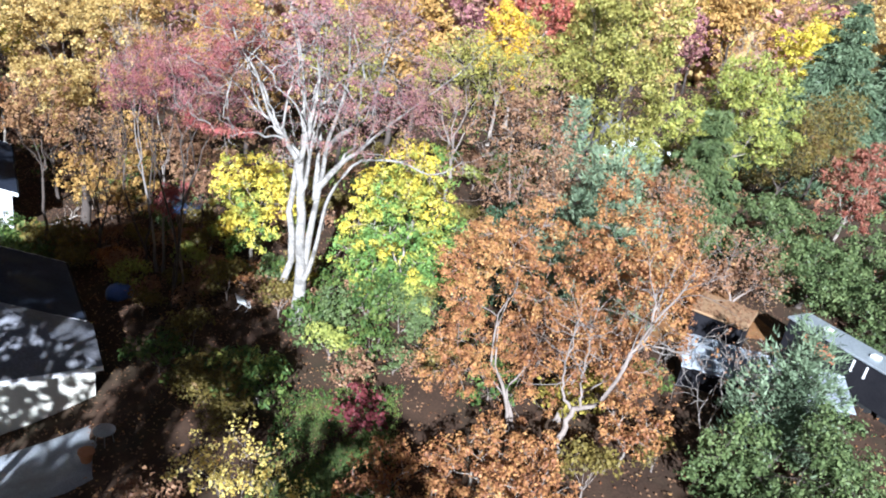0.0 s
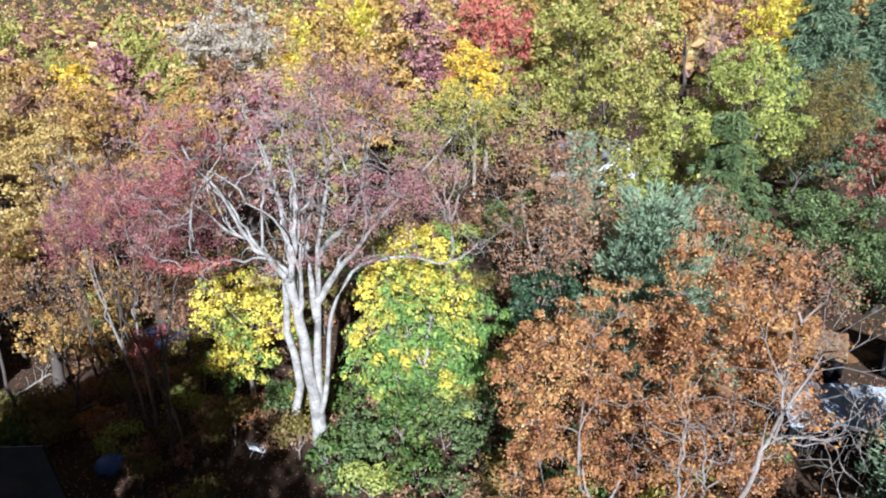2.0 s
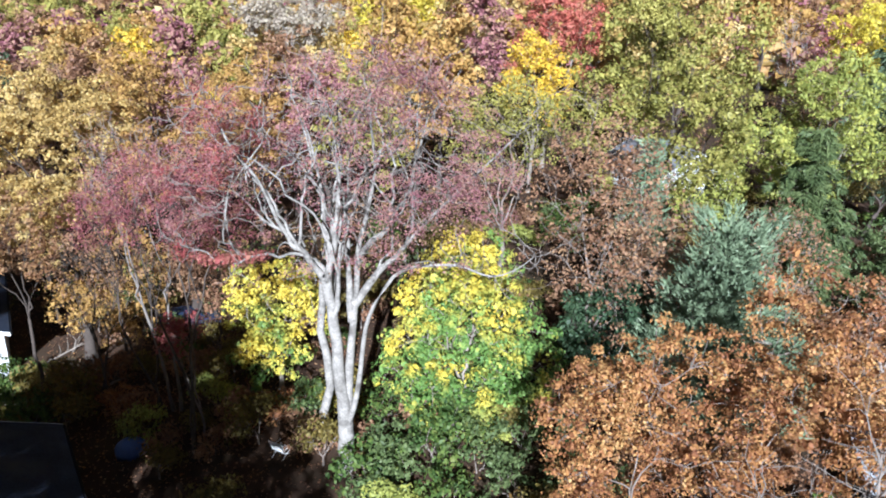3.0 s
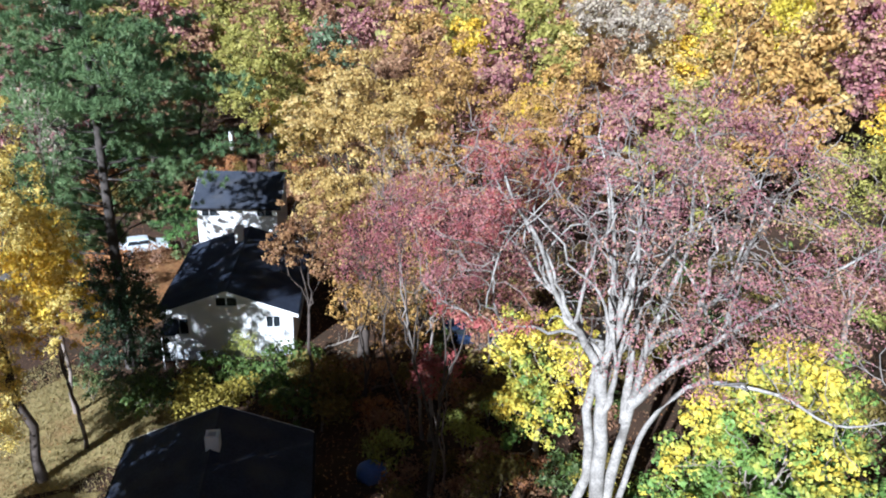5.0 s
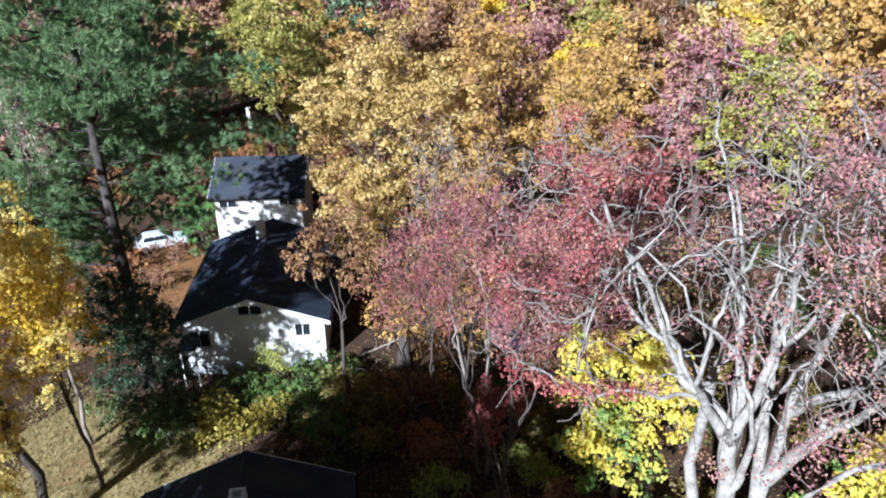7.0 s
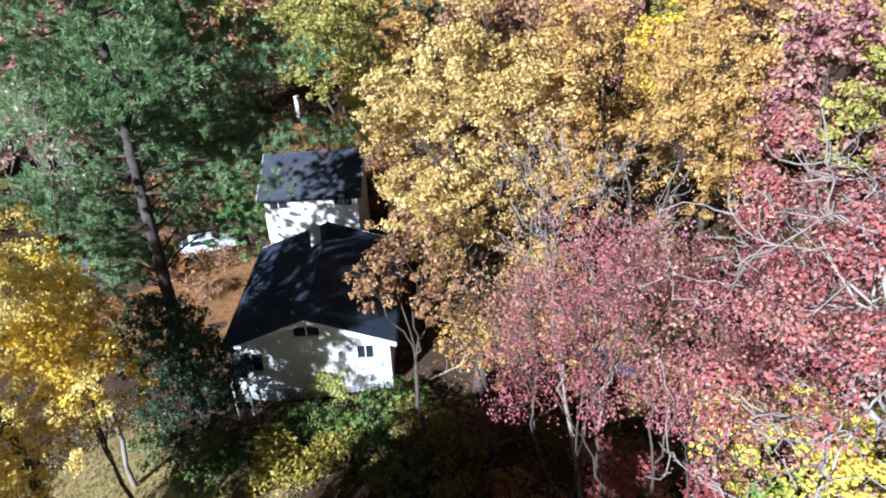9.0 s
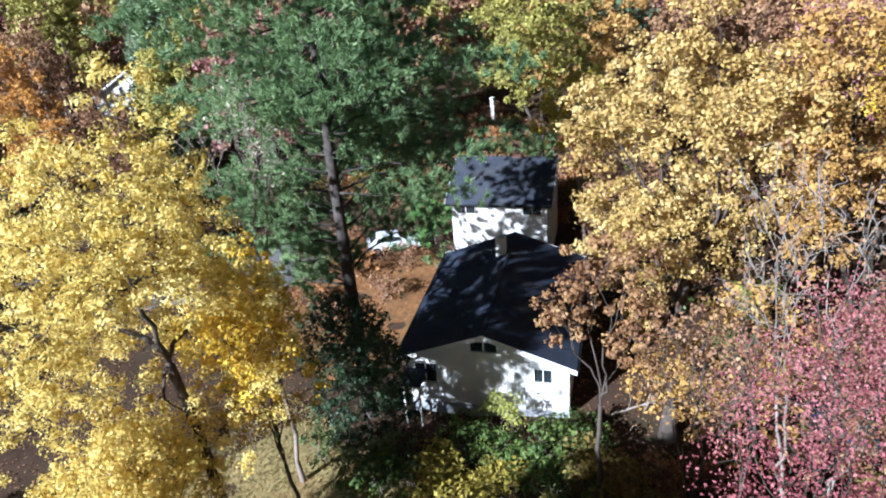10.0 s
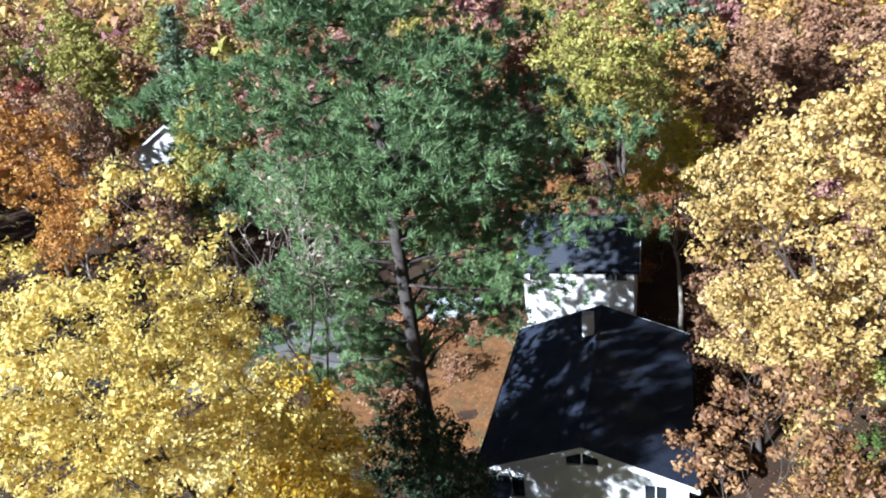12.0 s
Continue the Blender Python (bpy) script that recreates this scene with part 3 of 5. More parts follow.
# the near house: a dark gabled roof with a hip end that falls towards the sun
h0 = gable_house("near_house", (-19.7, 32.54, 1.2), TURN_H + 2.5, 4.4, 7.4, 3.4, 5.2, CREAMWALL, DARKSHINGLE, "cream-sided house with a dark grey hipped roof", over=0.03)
chimney(h0, 0.1, 4.3, 4.6, 6.0, 0.6, 0.6, WHITEWALL, "white-painted chimney")
front = wall_part(h0, CREAMWALL, -4.3, 4.3, lambda x: 2.9, [], Matrix.Translation((0, -3.6, 0)), name="front_wall", foot=-1.6)
for sx in (-4.3, 4.14):
    bm = bmesh.new()
    box(bm, sx, sx + 0.16, -3.43, -0.01, -1.6, 2.85)
    part("side_wall", bm, CREAMWALL, h0)
bm = bmesh.new()
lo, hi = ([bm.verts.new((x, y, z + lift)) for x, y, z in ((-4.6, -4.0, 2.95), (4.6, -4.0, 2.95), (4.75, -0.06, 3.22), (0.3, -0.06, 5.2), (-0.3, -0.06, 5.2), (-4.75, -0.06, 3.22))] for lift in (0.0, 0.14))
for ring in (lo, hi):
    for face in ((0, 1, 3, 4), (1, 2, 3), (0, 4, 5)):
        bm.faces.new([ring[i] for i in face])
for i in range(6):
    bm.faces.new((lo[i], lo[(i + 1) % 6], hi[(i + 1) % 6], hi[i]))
# same roof as the dark slopes; its sunlit look is put into lighter shingles
part("hip_roof", bm, GREYSHINGLE, h0, "hip end of the roof, sunlit tone put into its grey shingles")
box_part("fascia", h0, TRIM, -4.62, 4.62, -4.05, -4.01, 2.85, 3.12, "white fascia board")

# ---- the tall pale-stemmed maple in the middle ----
def great_maple():
    x, y = -5.1, 37.6
    gz = float(ground_z(x, y)) - 0.1
    rng = np.random.default_rng(11)
    tree = thing("maple_tree", pose(x, y, gz), "tall maple with pale many-stemmed trunk and thinning red leaves", "tree")

    def soft(rows, n=18, rough=0.15):
        rows = np.array(rows, float) - (x, y, gz)
        p = np.stack([np.interp(np.linspace(0, 1, n), np.linspace(0, 1, len(rows)), rows[:, q]) for q in range(3)], 1)
        wave = rng.normal(0, rough, (n, 3))
        wave[:2] = wave[-1] = 0
        p += wave
        for _ in range(2):
            p[1:-1] = (p[:-2] + p[1:-1] * 2 + p[2:]) / 4
        return p

    stems = (
        ("trunk", [(-5.1, 37.6, 4.0), (-5.08, 37.6, 6.0), (-5.05, 37.6, 7.9)], 0.40, 0.35),
        ("stem", [(-5.08, 37.6, 7.4), (-5.25, 37.5, 10.0), (-5.5, 37.4, 13.0), (-5.7, 37.4, 14.8)], 0.33, 0.21),
        ("stem", [(-5.0, 37.7, 7.5), (-4.85, 37.7, 10.6), (-4.6, 37.9, 13.2), (-4.35, 38.0, 16.0), (-3.7, 38.2, 19.2), (-3.9, 38.3, 22.5)], 0.28, 0.035),
        ("stem", [(-4.95, 37.5, 7.6), (-4.5, 37.4, 8.8), (-4.25, 37.2, 11.5), (-3.95, 37.1, 13.6), (-2.7, 36.9, 15.4), (-1.2, 36.6, 15.9), (0.4, 36.4, 15.7), (1.4, 36.1, 15.7), (2.6, 35.8, 16.5)], 0.16, 0.02),
        ("limb", [(-5.7, 37.4, 14.6), (-6.6, 37.1, 16.1), (-7.5, 36.8, 17.3), (-8.8, 36.2, 20.5), (-9.6, 36.0, 22.0)], 0.18, 0.025),
        ("limb", [(-5.5, 37.4, 13.0), (-5.6, 37.9, 15.2), (-5.8, 38.4, 17.0), (-6.1, 38.8, 18.8), (-6.7, 39.2, 21.0)], 0.22, 0.03),
        ("limb", [(-5.6, 37.4, 14.0), (-5.2, 36.9, 16.5), (-5.0, 36.6, 18.8), (-5.1, 36.3, 21.5)], 0.2, 0.03),
        ("limb", [(-4.6, 37.8, 13.4), (-3.6, 38.4, 14.8), (-2.4, 38.8, 15.9), (-0.7, 39.2, 17.7), (2.2, 39.6, 20.6)], 0.22, 0.03),
        ("limb", [(-4.7, 37.8, 12.6), (-4.9, 38.6, 15.5), (-5.0, 39.4, 18.0), (-4.7, 40.0, 21.0)], 0.19, 0.03),
        ("limb", [(-4.4, 38.0, 15.6), (-3.2, 37.4, 17.0), (-2.2, 37.0, 19.0), (-1.6, 36.6, 21.8)], 0.17, 0.03),
        ("limb", [(-5.65, 37.5, 15.0), (-7.0, 38.2, 16.2), (-8.6, 38.8, 17.0), (-10.6, 39.2, 18.6)], 0.14, 0.03),
        ("limb", [(-5.4, 37.4, 12.4), (-5.15, 37.0, 14.5), (-5.0, 36.9, 16.4), (-4.3, 36.4, 18.6)], 0.16, 0.03),
        ("limb", [(-6.4, 37.1, 15.9), (-8.0, 36.3, 16.2), (-9.6, 35.8, 16.0), (-11.0, 35.4, 16.9)], 0.07, 0.02),
    )
    ends, fine, bare, lines = [], [], [], []
    for label, rows, r0, r1 in stems:
        line = soft(rows, 26, 0.07 if r0 > 0.2 else 0.13)
        s = np.linspace(0, 1, len(line))
        rad = r0 + (r1 - r0) * s ** 0.65
        if label == "trunk":
            rad[:3] *= (1.25, 1.1, 1.03)
        child(label, mesh_of(label, *tubes([(line, rad, 12)]), PALEBARK, True), tree)
        if label == "limb":
            lines.append((line, rad))
        if label != "trunk" and r1 < 0.1:
            for q in range(7, 26, 2):
                ends.append((line[q], line[q] - line[q - 1], rad[q]))
                if q > 9:
                    for _ in range(4):
                        bare.append(line[q] + (line[q] - line[q - 2]) * rng.uniform(0.8, 2.4) + rng.normal(0, 0.65, 3) + np.array([0, 0, 0.35]))
    c = np.array([-5.1, 37.8, 19.2]) - (x, y, gz)
    for i in range(18):
        base, width = lines[i % len(lines)]
        q = int(rng.integers(5, 14))
        out = base[q] - c
        out[2] = 0
        aim = c + np.array([*(out[:2] * rng.uniform(0.8, 1.6) + rng.normal(0, 1.9, 2)), rng.uniform(0.5, 4.2)])
        line = curved(rng, base[q], aim, base[q] - base[q - 2] + np.array([0, 0, 0.3]), 14, 0.05)
        r = width[q] * rng.uniform(0.55, 0.8)
        rad = np.linspace(r, 0.02, 14)
        child("limb", mesh_of("limb", *tubes([(line, rad, 8)]), PALEBARK, True), tree)
        for q in range(4, 14, 2):
            ends.append((line[q], line[q] - line[q - 1], rad[q]))
            for _ in range(3):
                bare.append(line[q] + (line[q] - line[q - 2]) * rng.uniform(0.8, 2.2) + rng.normal(0, 0.6, 3) + np.array([0, 0, 0.35]))
    pts = lobed(rng, 760, c, (8.2, 5.6, 6.0), 30, 0.5, -0.5, 0.34)
    pts = pts[pts[:, 2] > 10.2]
    holes = np.sin(pts[:, 0] * 1.25 + 1) + np.sin(pts[:, 1] * 1.4) + np.sin(pts[:, 2] * 1.3 + 2)
    leafy = pts[(holes > -1.1) & (pts[:, 2] > 10.9)]
    every = np.concatenate([pts, np.array(bare)])
    roots = np.array([e[0] for e in ends])
    near_root = ((every[:, None] - roots[None]) ** 2).sum(-1)
    near_root += (every[:, None, 2] < roots[None, :, 2] - 0.8) * 30
    lab = near_root.argmin(1)
    for i, (p, way, r) in enumerate(ends):
        if (lab == i).any():
            grow(rng, every[lab == i], p, way * 2 + np.array([0, 0, 0.1]), min(r * 0.9, 0.12), fine, thin=0.02, reach=0.45, crook=0.1)
    stout = [f for f in fine if f[1][0] > 0.036]
    tagged(child("branch_work", mesh_of("branch_work", *tubes(stout), PALEBARK, True), tree), kind="stuff")
    tagged(child("twig_work", mesh_of("twig_work", *tubes([f for f in fine if f[1][0] <= 0.036]), GREYTWIG, True), tree), kind="stuff")
    inner = np.linalg.norm((leafy - c) / np.array([8.2, 5.6, 6.0]), axis=1) < 0.62
    child("crown", mesh_of("crown", *leaves(rng, leafy[~inner], 100, 0.46, 0.066, heart=0), MAUVE), tree)
    child("crown", mesh_of("crown", *leaves(rng, leafy[inner], 16, 0.5, 0.066), MAUVE), tree)
    low_bough = soft([(-8.0, 36.3, 16.2), (-9.6, 35.8, 16.0), (-11.0, 35.4, 16.9)], 12, 0.3)
    child("leaf_tuft", mesh_of("leaf_tuft", *leaves(rng, low_bough, 70, 0.45, 0.085), CRIMSON), tree, "crimson leaf tufts on the low bough")
    tufts = leafy[(leafy[:, 0] < -2.0) & (np.sin(leafy[:, 0] * 0.9) + np.sin(leafy[:, 2] * 0.8 + 1) > 0.5)]
    child("leaf_tuft", mesh_of("leaf_tuft", *leaves(rng, tufts, 100, 0.4, 0.064, heart=3), CRIMSON), tree, "crimson leaf tufts on the outer boughs")


great_maple()


def leaning_tree():
    """A pale, nearly bare tree: one limb leans far out to the east."""
    x, y = 7.2, 22.6
    gz = float(ground_z(x, y)) - 0.1
    rng = np.random.default_rng(14)
    tree = thing("bare_tree", pose(x, y, gz), "pale leaning bare tree with a few orange leaves", "tree")
    stems = (
        ("trunk", [(7.2, 22.6, 7.2), (7.4, 23.2, 8.2), (7.7, 24.0, 9.4), (8.07, 24.65, 10.4)], 0.14, 0.11),
        ("limb", [(8.07, 24.65, 10.3), (8.95, 24.29, 10.92), (9.38, 24.08, 13.1), (9.66, 23.94, 14.22), (9.99, 23.76, 15.33), (10.5, 23.5, 16.9)], 0.11, 0.025),
        ("limb", [(8.07, 24.65, 10.2), (7.51, 24.83, 10.87), (7.33, 24.89, 12.06), (7.43, 24.86, 13.9)], 0.08, 0.02),
        ("limb", [(8.3, 24.5, 10.5), (8.09, 24.64, 11.76), (8.01, 24.67, 13.6)], 0.06, 0.02),
        ("limb", [(9.3, 24.1, 12.8), (9.9, 23.88, 14.6), (9.7, 23.95, 16.2)], 0.06, 0.02),
        ("limb", [(9.6, 23.94, 14.1), (10.1, 23.7, 14.1), (10.9, 23.3, 14.3)], 0.045, 0.018),
    )
    fine, tips = [], []
    for label, rows, r0, r1 in stems:
        rows = np.array(rows) - (x, y, gz)
        line = np.stack([np.interp(np.linspace(0, 1, 14), np.linspace(0, 1, len(rows)), rows[:, q]) for q in range(3)], 1)
        line[2:-1] += rng.normal(0, 0.05, (11, 3))
        child(label, mesh_of(label, *tubes([(line, np.linspace(r0, r1, 14), 9)]), TWIGBARK, True), tree)
        if label == "limb":
            for q in (6, 8, 10, 12, 13):
                pts = line[q] + (line[q] - line[q - 2]) * 1.4 + rng.normal(0, 0.8, (6, 3))
                tips.append(pts)
                grow(rng, pts, line[q], line[q] - line[q - 1], 0.035, fine, thin=0.012)
    tagged(child("twig_work", mesh_of("twig_work", *tubes(fine), GREYTWIG, True), tree), kind="stuff")
    tips = np.concatenate(tips)
    child("crown", mesh_of("crown", *leaves(rng, tips[rng.random(len(tips)) < 0.35], 12, 0.3, 0.11), RUST), tree)


leaning_tree()

# ---- the named trees: x, y, crown centre, crown radii ----
B = broadleaf
B("red_maple", -13.0, 40.4, (-12.7, 38.6, 17.2), (4.8, 3.8, 3.4), PINK, "slim red maple with rosy leaves", 21, DARKBARK, 0.13, 420, 110, 0.5, 0.056, 34, stems=3, lobe=0.28, gaps=(-0.5, 5.0), apart=0.8, heart=0)
B("red_maple", -13.0, 42.0, (-13.6, 42.2, 9.4), (1.7, 1.4, 1.4), CRIMSON, "low red-leaved maple branch in the shade", 121, TWIGBARK, 0.08, 60, 24, 0.35, 0.12, 8, stems=2)
B("bare_tree", -15.6, 45.6, (-15.9, 44.6, 16.5), (3.4, 2.6, 5.0), BROWN, "nearly leafless thin grey tree", 162, GREYTWIG, 0.14, 220, 3, 0.4, 0.1, 14, stems=2)
B("bare_tree", -16.2, 44.0, (-16.4, 44.0, 13.0), (2.6, 2.4, 4.6), BROWN, "nearly leafless thin grey tree", 122, DARKBARK, 0.12, 160, 4, 0.4, 0.13, 10, stems=2)
B("bare_tree", -20.4, 47.4, (-20.4, 47.4, 10.0), (2.4, 2.2, 4.0), BROWN, "nearly leafless thin grey tree", 123, DARKBARK, 0.12, 130, 7, 0.4, 0.13, 10, stems=2)
B("oak_tree", -24.4, 54.0, (-24.2, 53.4, 14.8), (5.8, 5.3, 8.6), GOLD, "broad golden oak beside the white house", 22, DARKBARK, 0.4, 820, 72, 0.46, 0.14, 46, lobe=0.3, gaps=(-1.1, 7.0))
B("oak_tree", -18.0, 57.5, (-18.3, 56.6, 16.4), (6.6, 5.5, 7.4), ORANGEGOLD, "orange-gold oak with open dark boughs", 23, DARKBARK, 0.4, 680, 66, 0.5, 0.13, 36, lobe=0.3, gaps=(-0.5, 6.0))
B("oak_tree", -45.0, 73.0, (-45.2, 72.0, 15.5), (5.6, 5.2, 7.5), OLIVE, "olive-green oak behind the houses", 24, DARKBARK, 0.35, 340, 50, 0.6, 0.22, 30, lobe=0.33)
B("yellow_tree", -36.2, 64.8, (-36.7, 64.6, 12.4), (2.7, 2.5, 3.8), YELLOW, "small bright yellow tree beside the far house", 25, GREYBARK, 0.15, 150, 60, 0.45, 0.17, 14)
B("oak_sapling", -24.0, 47.0, (-24.3, 46.8, 12.4), (2.8, 2.5, 3.0), TAN, "thin brown-leaved oak beside the white house", 26, DARKBARK, 0.12, 130, 44, 0.34, 0.15, 14, lobe=0.34, gaps=(-0.7, 4.0))
B("golden_maple", -33.9, 36.0, (-35.4, 34.8, 13.8), (6.0, 5.8, 9.0), BUFF, "golden maple with dark forking boughs", 27, DARKBARK, 0.26, 1000, 100, 0.42, 0.092, 50, fork=0.8, fill=0.35, lobe=0.3, low=-0.95, gaps=(-1.5, 7.0), apart=0.85, hollow=((-32.2, 34.4, 12.0), (2.8, 3.6, 3.6)))
B("golden_maple", -34.0, 33.4, (-34.2, 32.6, 7.0), (3.6, 3.4, 4.4), BUFF, "low golden maple beside the larger one", 127, DARKBARK, 0.14, 420, 90, 0.42, 0.092, 26, lobe=0.3, low=-0.8, apart=0.85)
B("yellow_maple", -34.0, 39.0, (-34.9, 38.8, 10.2), (2.9, 2.5, 4.6), AMBER, "low amber-yellow maple at the lawn's edge", 28, DARKBARK, 0.12, 260, 52, 0.4, 0.125, 22)
B("oak_tree", 13.0, 54.0, (12.6, 53.6, 19.6), (6.8, 5.8, 7.8), OLIVE, "tall olive-gold oak in the woods", 29, DARKBARK, 0.4, 900, 72, 0.62, 0.165, 48, lobe=0.28, gaps=(-0.8, 7.0))
B("linden_tree", 25.8, 61.0, (25.6, 60.4, 16.0), (6.4, 5.2, 7.2), LIME, "lime-green tree turning yellow", 30, GREYBARK, 0.3, 640, 66, 0.6, 0.16, 38, lobe=0.3, gaps=(-1.1, 6.0))
conifer("spruce_tree", 21.0, 50.5, 10.6, 3.6, PALESPRUCE, "yellowish green spruce with loose drooping boughs", 31, 0.05, 16, 8, droop=-0.3, uneven=0.3, per=54, length=0.45, width_n=0.05, lift=-0.7, power=0.8, loose=0.25)
conifer("blue_spruce", 11.0, 37.0, 9.4, 3.7, BLUEGREEN, "dull grey-green young pine tree", 32, 0.08, 22, 10, per=16, lift=0.9, droop=0.05, power=0.42, length=0.34, width_n=0.045, uneven=0.3, plume=0.4)
conifer("blue_spruce", 10.6, 48.0, 11.0, 2.4, BLUEGREEN, "slim blue-green spruce behind maples", 131, 0.1, 20, 8)
B("bare_maple", 6.4, 41.6, (6.0, 41.2, 15.6), (4.2, 3.8, 6.4), BROWN, "nearly bare maple with pinkish brown leaves", 33, TWIGBARK, 0.2, 300, 20, 0.45, 0.14, 18, stems=2)
B("small_maple", 17.0, 55.2, (17.0, 55.0, 13.2), (2.3, 2.2, 3.0), LIME, "small yellow-green tree beside the blue spruce", 134, GREYBARK, 0.1, 130, 40, 0.42, 0.13, 12)
B("bare_maple", 10.8, 45.0, (10.6, 44.6, 12.6), (3.2, 3.0, 4.4), BROWN, "nearly bare maple with pinkish brown leaves", 132, TWIGBARK, 0.14, 160, 16, 0.45, 0.14, 12, stems=2)
B("small_maple", 3.0, 51.0, (3.0, 50.2, 17.6), (4.0, 3.4, 4.4), OLIVE, "thin olive-green maple tree", 34, TWIGBARK, 0.18, 220, 24, 0.5, 0.14, 14)
B("holly_tree", 7.6, 41.0, (7.2, 40.4, 9.0), (2.8, 2.6, 4.8), DEEPGREEN, "dark evergreen holly tree", 35, DARKBARK, 0.14, 260, 50, 0.4, 0.14, 16, low=-0.95)
B("oak_tree", 6.4, 26.8, (5.2, 26.6, 12.2), (3.8, 3.6, 7.0), RUST, "rust-orange oak with thin leaves", 36, TWIGBARK, 0.14, 720, 74, 0.35, 0.085, 30, stems=2, lobe=0.3, gaps=(-0.85, 5.5))
B("oak_tree", 8.6, 27.4, (9.7, 27.4, 13.6), (3.2, 3.4, 7.8), RUST, "rust-orange oak with thin leaves", 136, TWIGBARK, 0.14, 640, 74, 0.35, 0.085, 28, stems=2, lobe=0.3, gaps=(-0.85, 5.0))
B("two_tone_maple", 0.6, 40.6, (0.4, 40.2, 10.0), (4.7, 4.0, 7.0), TWOTONE, "dense maple, green below and yellow above", 37, GREYBARK, 0.24, 560, 64, 0.48, 0.16, 44, low=-0.95, lobe=0.3)
B("two_tone_maple", -9.6, 45.6, (-9.7, 45.4, 8.4), (3.4, 2.8, 4.4), YELLOWTWO, "small green and yellow maple", 38, GREYBARK, 0.16, 260, 60, 0.44, 0.16, 20, low=-0.95, lobe=0.33)
B("hedge_tree", 27.5, 49.0, (27.5, 48.2, 11.0), (5.4, 3.6, 4.2), HEDGEGREEN, "dense dark green evergreen hedge tree", 39, DARKBARK, 0.2, 360, 60, 0.45, 0.15, 28, low=-0.95, lobe=0.3)
B("hedge_tree", 34.0, 44.0, (33.0, 44.0, 11.4), (5.2, 3.6, 4.6), HEDGEGREEN, "dense dark green evergreen hedge tree", 139, DARKBARK, 0.2, 300, 55, 0.45, 0.16, 24, low=-0.95, lobe=0.3)
B("hedge_tree", 26.0, 41.6, (26.0, 41.2, 10.8), (4.0, 2.8, 3.4), HEDGEGREEN, "dense dark green evergreen hedge tree", 239, DARKBARK, 0.2, 300, 60, 0.45, 0.15, 24, low=-0.95, lobe=0.3)
B("hedge_tree", 30.5, 37.6, (30.5, 37.4, 10.8), (4.0, 2.8, 3.4), HEDGEGREEN, "dense dark green evergreen hedge tree", 240, DARKBARK, 0.2, 300, 60, 0.45, 0.15, 24, low=-0.95, lobe=0.3)
B("juniper_bush", 15.0, 22.6, (16.2, 22.2, 10.0), (4.6, 3.2, 3.8), HEDGEGREEN, "dense dark green juniper bush", 40, DARKBARK, 0.2, 360, 60, 0.42, 0.13, 28, low=-0.95, lobe=0.3)
B("bare_tree", 14.6, 26.4, (14.8, 26.2, 11.2), (2.6, 2.0, 2.8), BROWN, "thin grey leafless tree before the shed", 165, GREYTWIG, 0.07, 120, 2, 0.35, 0.1, 10, stems=3)
conifer("juniper_tree", 17.2, 25.8, 6.0, 2.5, BLUEGREEN, "loose grey-green cedar bush", 144, 0.05, 17, 8, lift=0.9, droop=0.1, power=0.6, per=11, plume=0.4, length=0.35, width_n=0.04)
conifer("white_pine", -38.6, 46.8, 34.0, 9.2, PINEGREEN, "tall white pine with plumed green boughs", 41, 0.24, 29, 7, per=48, length=0.34, width_n=0.023, crook=0.1, loose=0.2, droop=0.03, power=0.5, trunk_r=0.42, step=0.36, uneven=0.4, lift=0.7, ragged=0.1, single=True, plume=0.6, thinned=((-0.9, 0.52), (0.6, 0.39)), bark=PINEBARK, bare=0.3, wide=0.9)
conifer("spruce_tree", 41.5, 75.0, 19.0, 8.2, SPRUCEGREEN, "tall dark green spruce", 42, 0.06, 22, 9, length=0.7, width_n=0.07, step=0.6, per=24, lift=-0.6, droop=-0.32, loose=0.25)
conifer("spruce_tree", 49.5, 77.0, 20.0, 7.4, SPRUCEGREEN, "tall dark green spruce", 142, 0.06, 22, 9, length=0.7, width_n=0.07, step=0.6, per=24, lift=-0.6, droop=-0.32, loose=0.25)
B("red_tree", 34.8, 54.6, (34.8, 54.4, 13.6), (2.8, 2.6, 5.0), BRICKRED, "dull rust-red small tree", 43, GREYBARK, 0.16, 180, 45, 0.45, 0.17, 14)
B("bare_tree", 36.0, 63.5, (36.0, 63.5, 16.0), (4.2, 3.4, 5.8), MIXEDSHRUB, "nearly leafless brown-twigged tree", 163, DARKBARK, 0.2, 300, 22, 0.5, 0.14, 14)
B("bare_tree", 27.5, 65.0, (27.5, 65.0, 16.0), (3.6, 3.4, 5.8), BROWN, "nearly leafless brown-twigged tree", 164, DARKBARK, 0.2, 240, 14, 0.5, 0.14, 14)
B("bare_tree", 45.0, 105.0, (45.0, 105.0, 18.0), (4.4, 3.8, 6.5), BROWN, "pale bare tree at the road", 166, PALEBARK, 0.2, 170, 2, 0.5, 0.16, 14)
B("bare_tree", 31.0, 60.0, (32.0, 60.0, 14.5), (3.6, 3.4, 5.0), MIXEDSHRUB, "nearly leafless brown-twigged tree", 143, DARKBARK, 0.2, 240, 20, 0.5, 0.15, 14)
B("hemlock_tree", -36.8, 45.4, (-37.2, 45.0, 4.6), (4.0, 3.0, 5.2), DEEPGREEN, "dark hemlock by the white house", 44, DARKBARK, 0.14, 400, 50, 0.44, 0.14, 28, low=-0.95, lobe=0.32)
B("holly_tree", -50.4, 64.6, (-50.4, 64.6, 3.0), (2.3, 2.2, 3.0), LAURELGREEN, "round green holly beside the far house", 144, DARKBARK, 0.1, 130, 45, 0.35, 0.14, 12, low=-0.95)
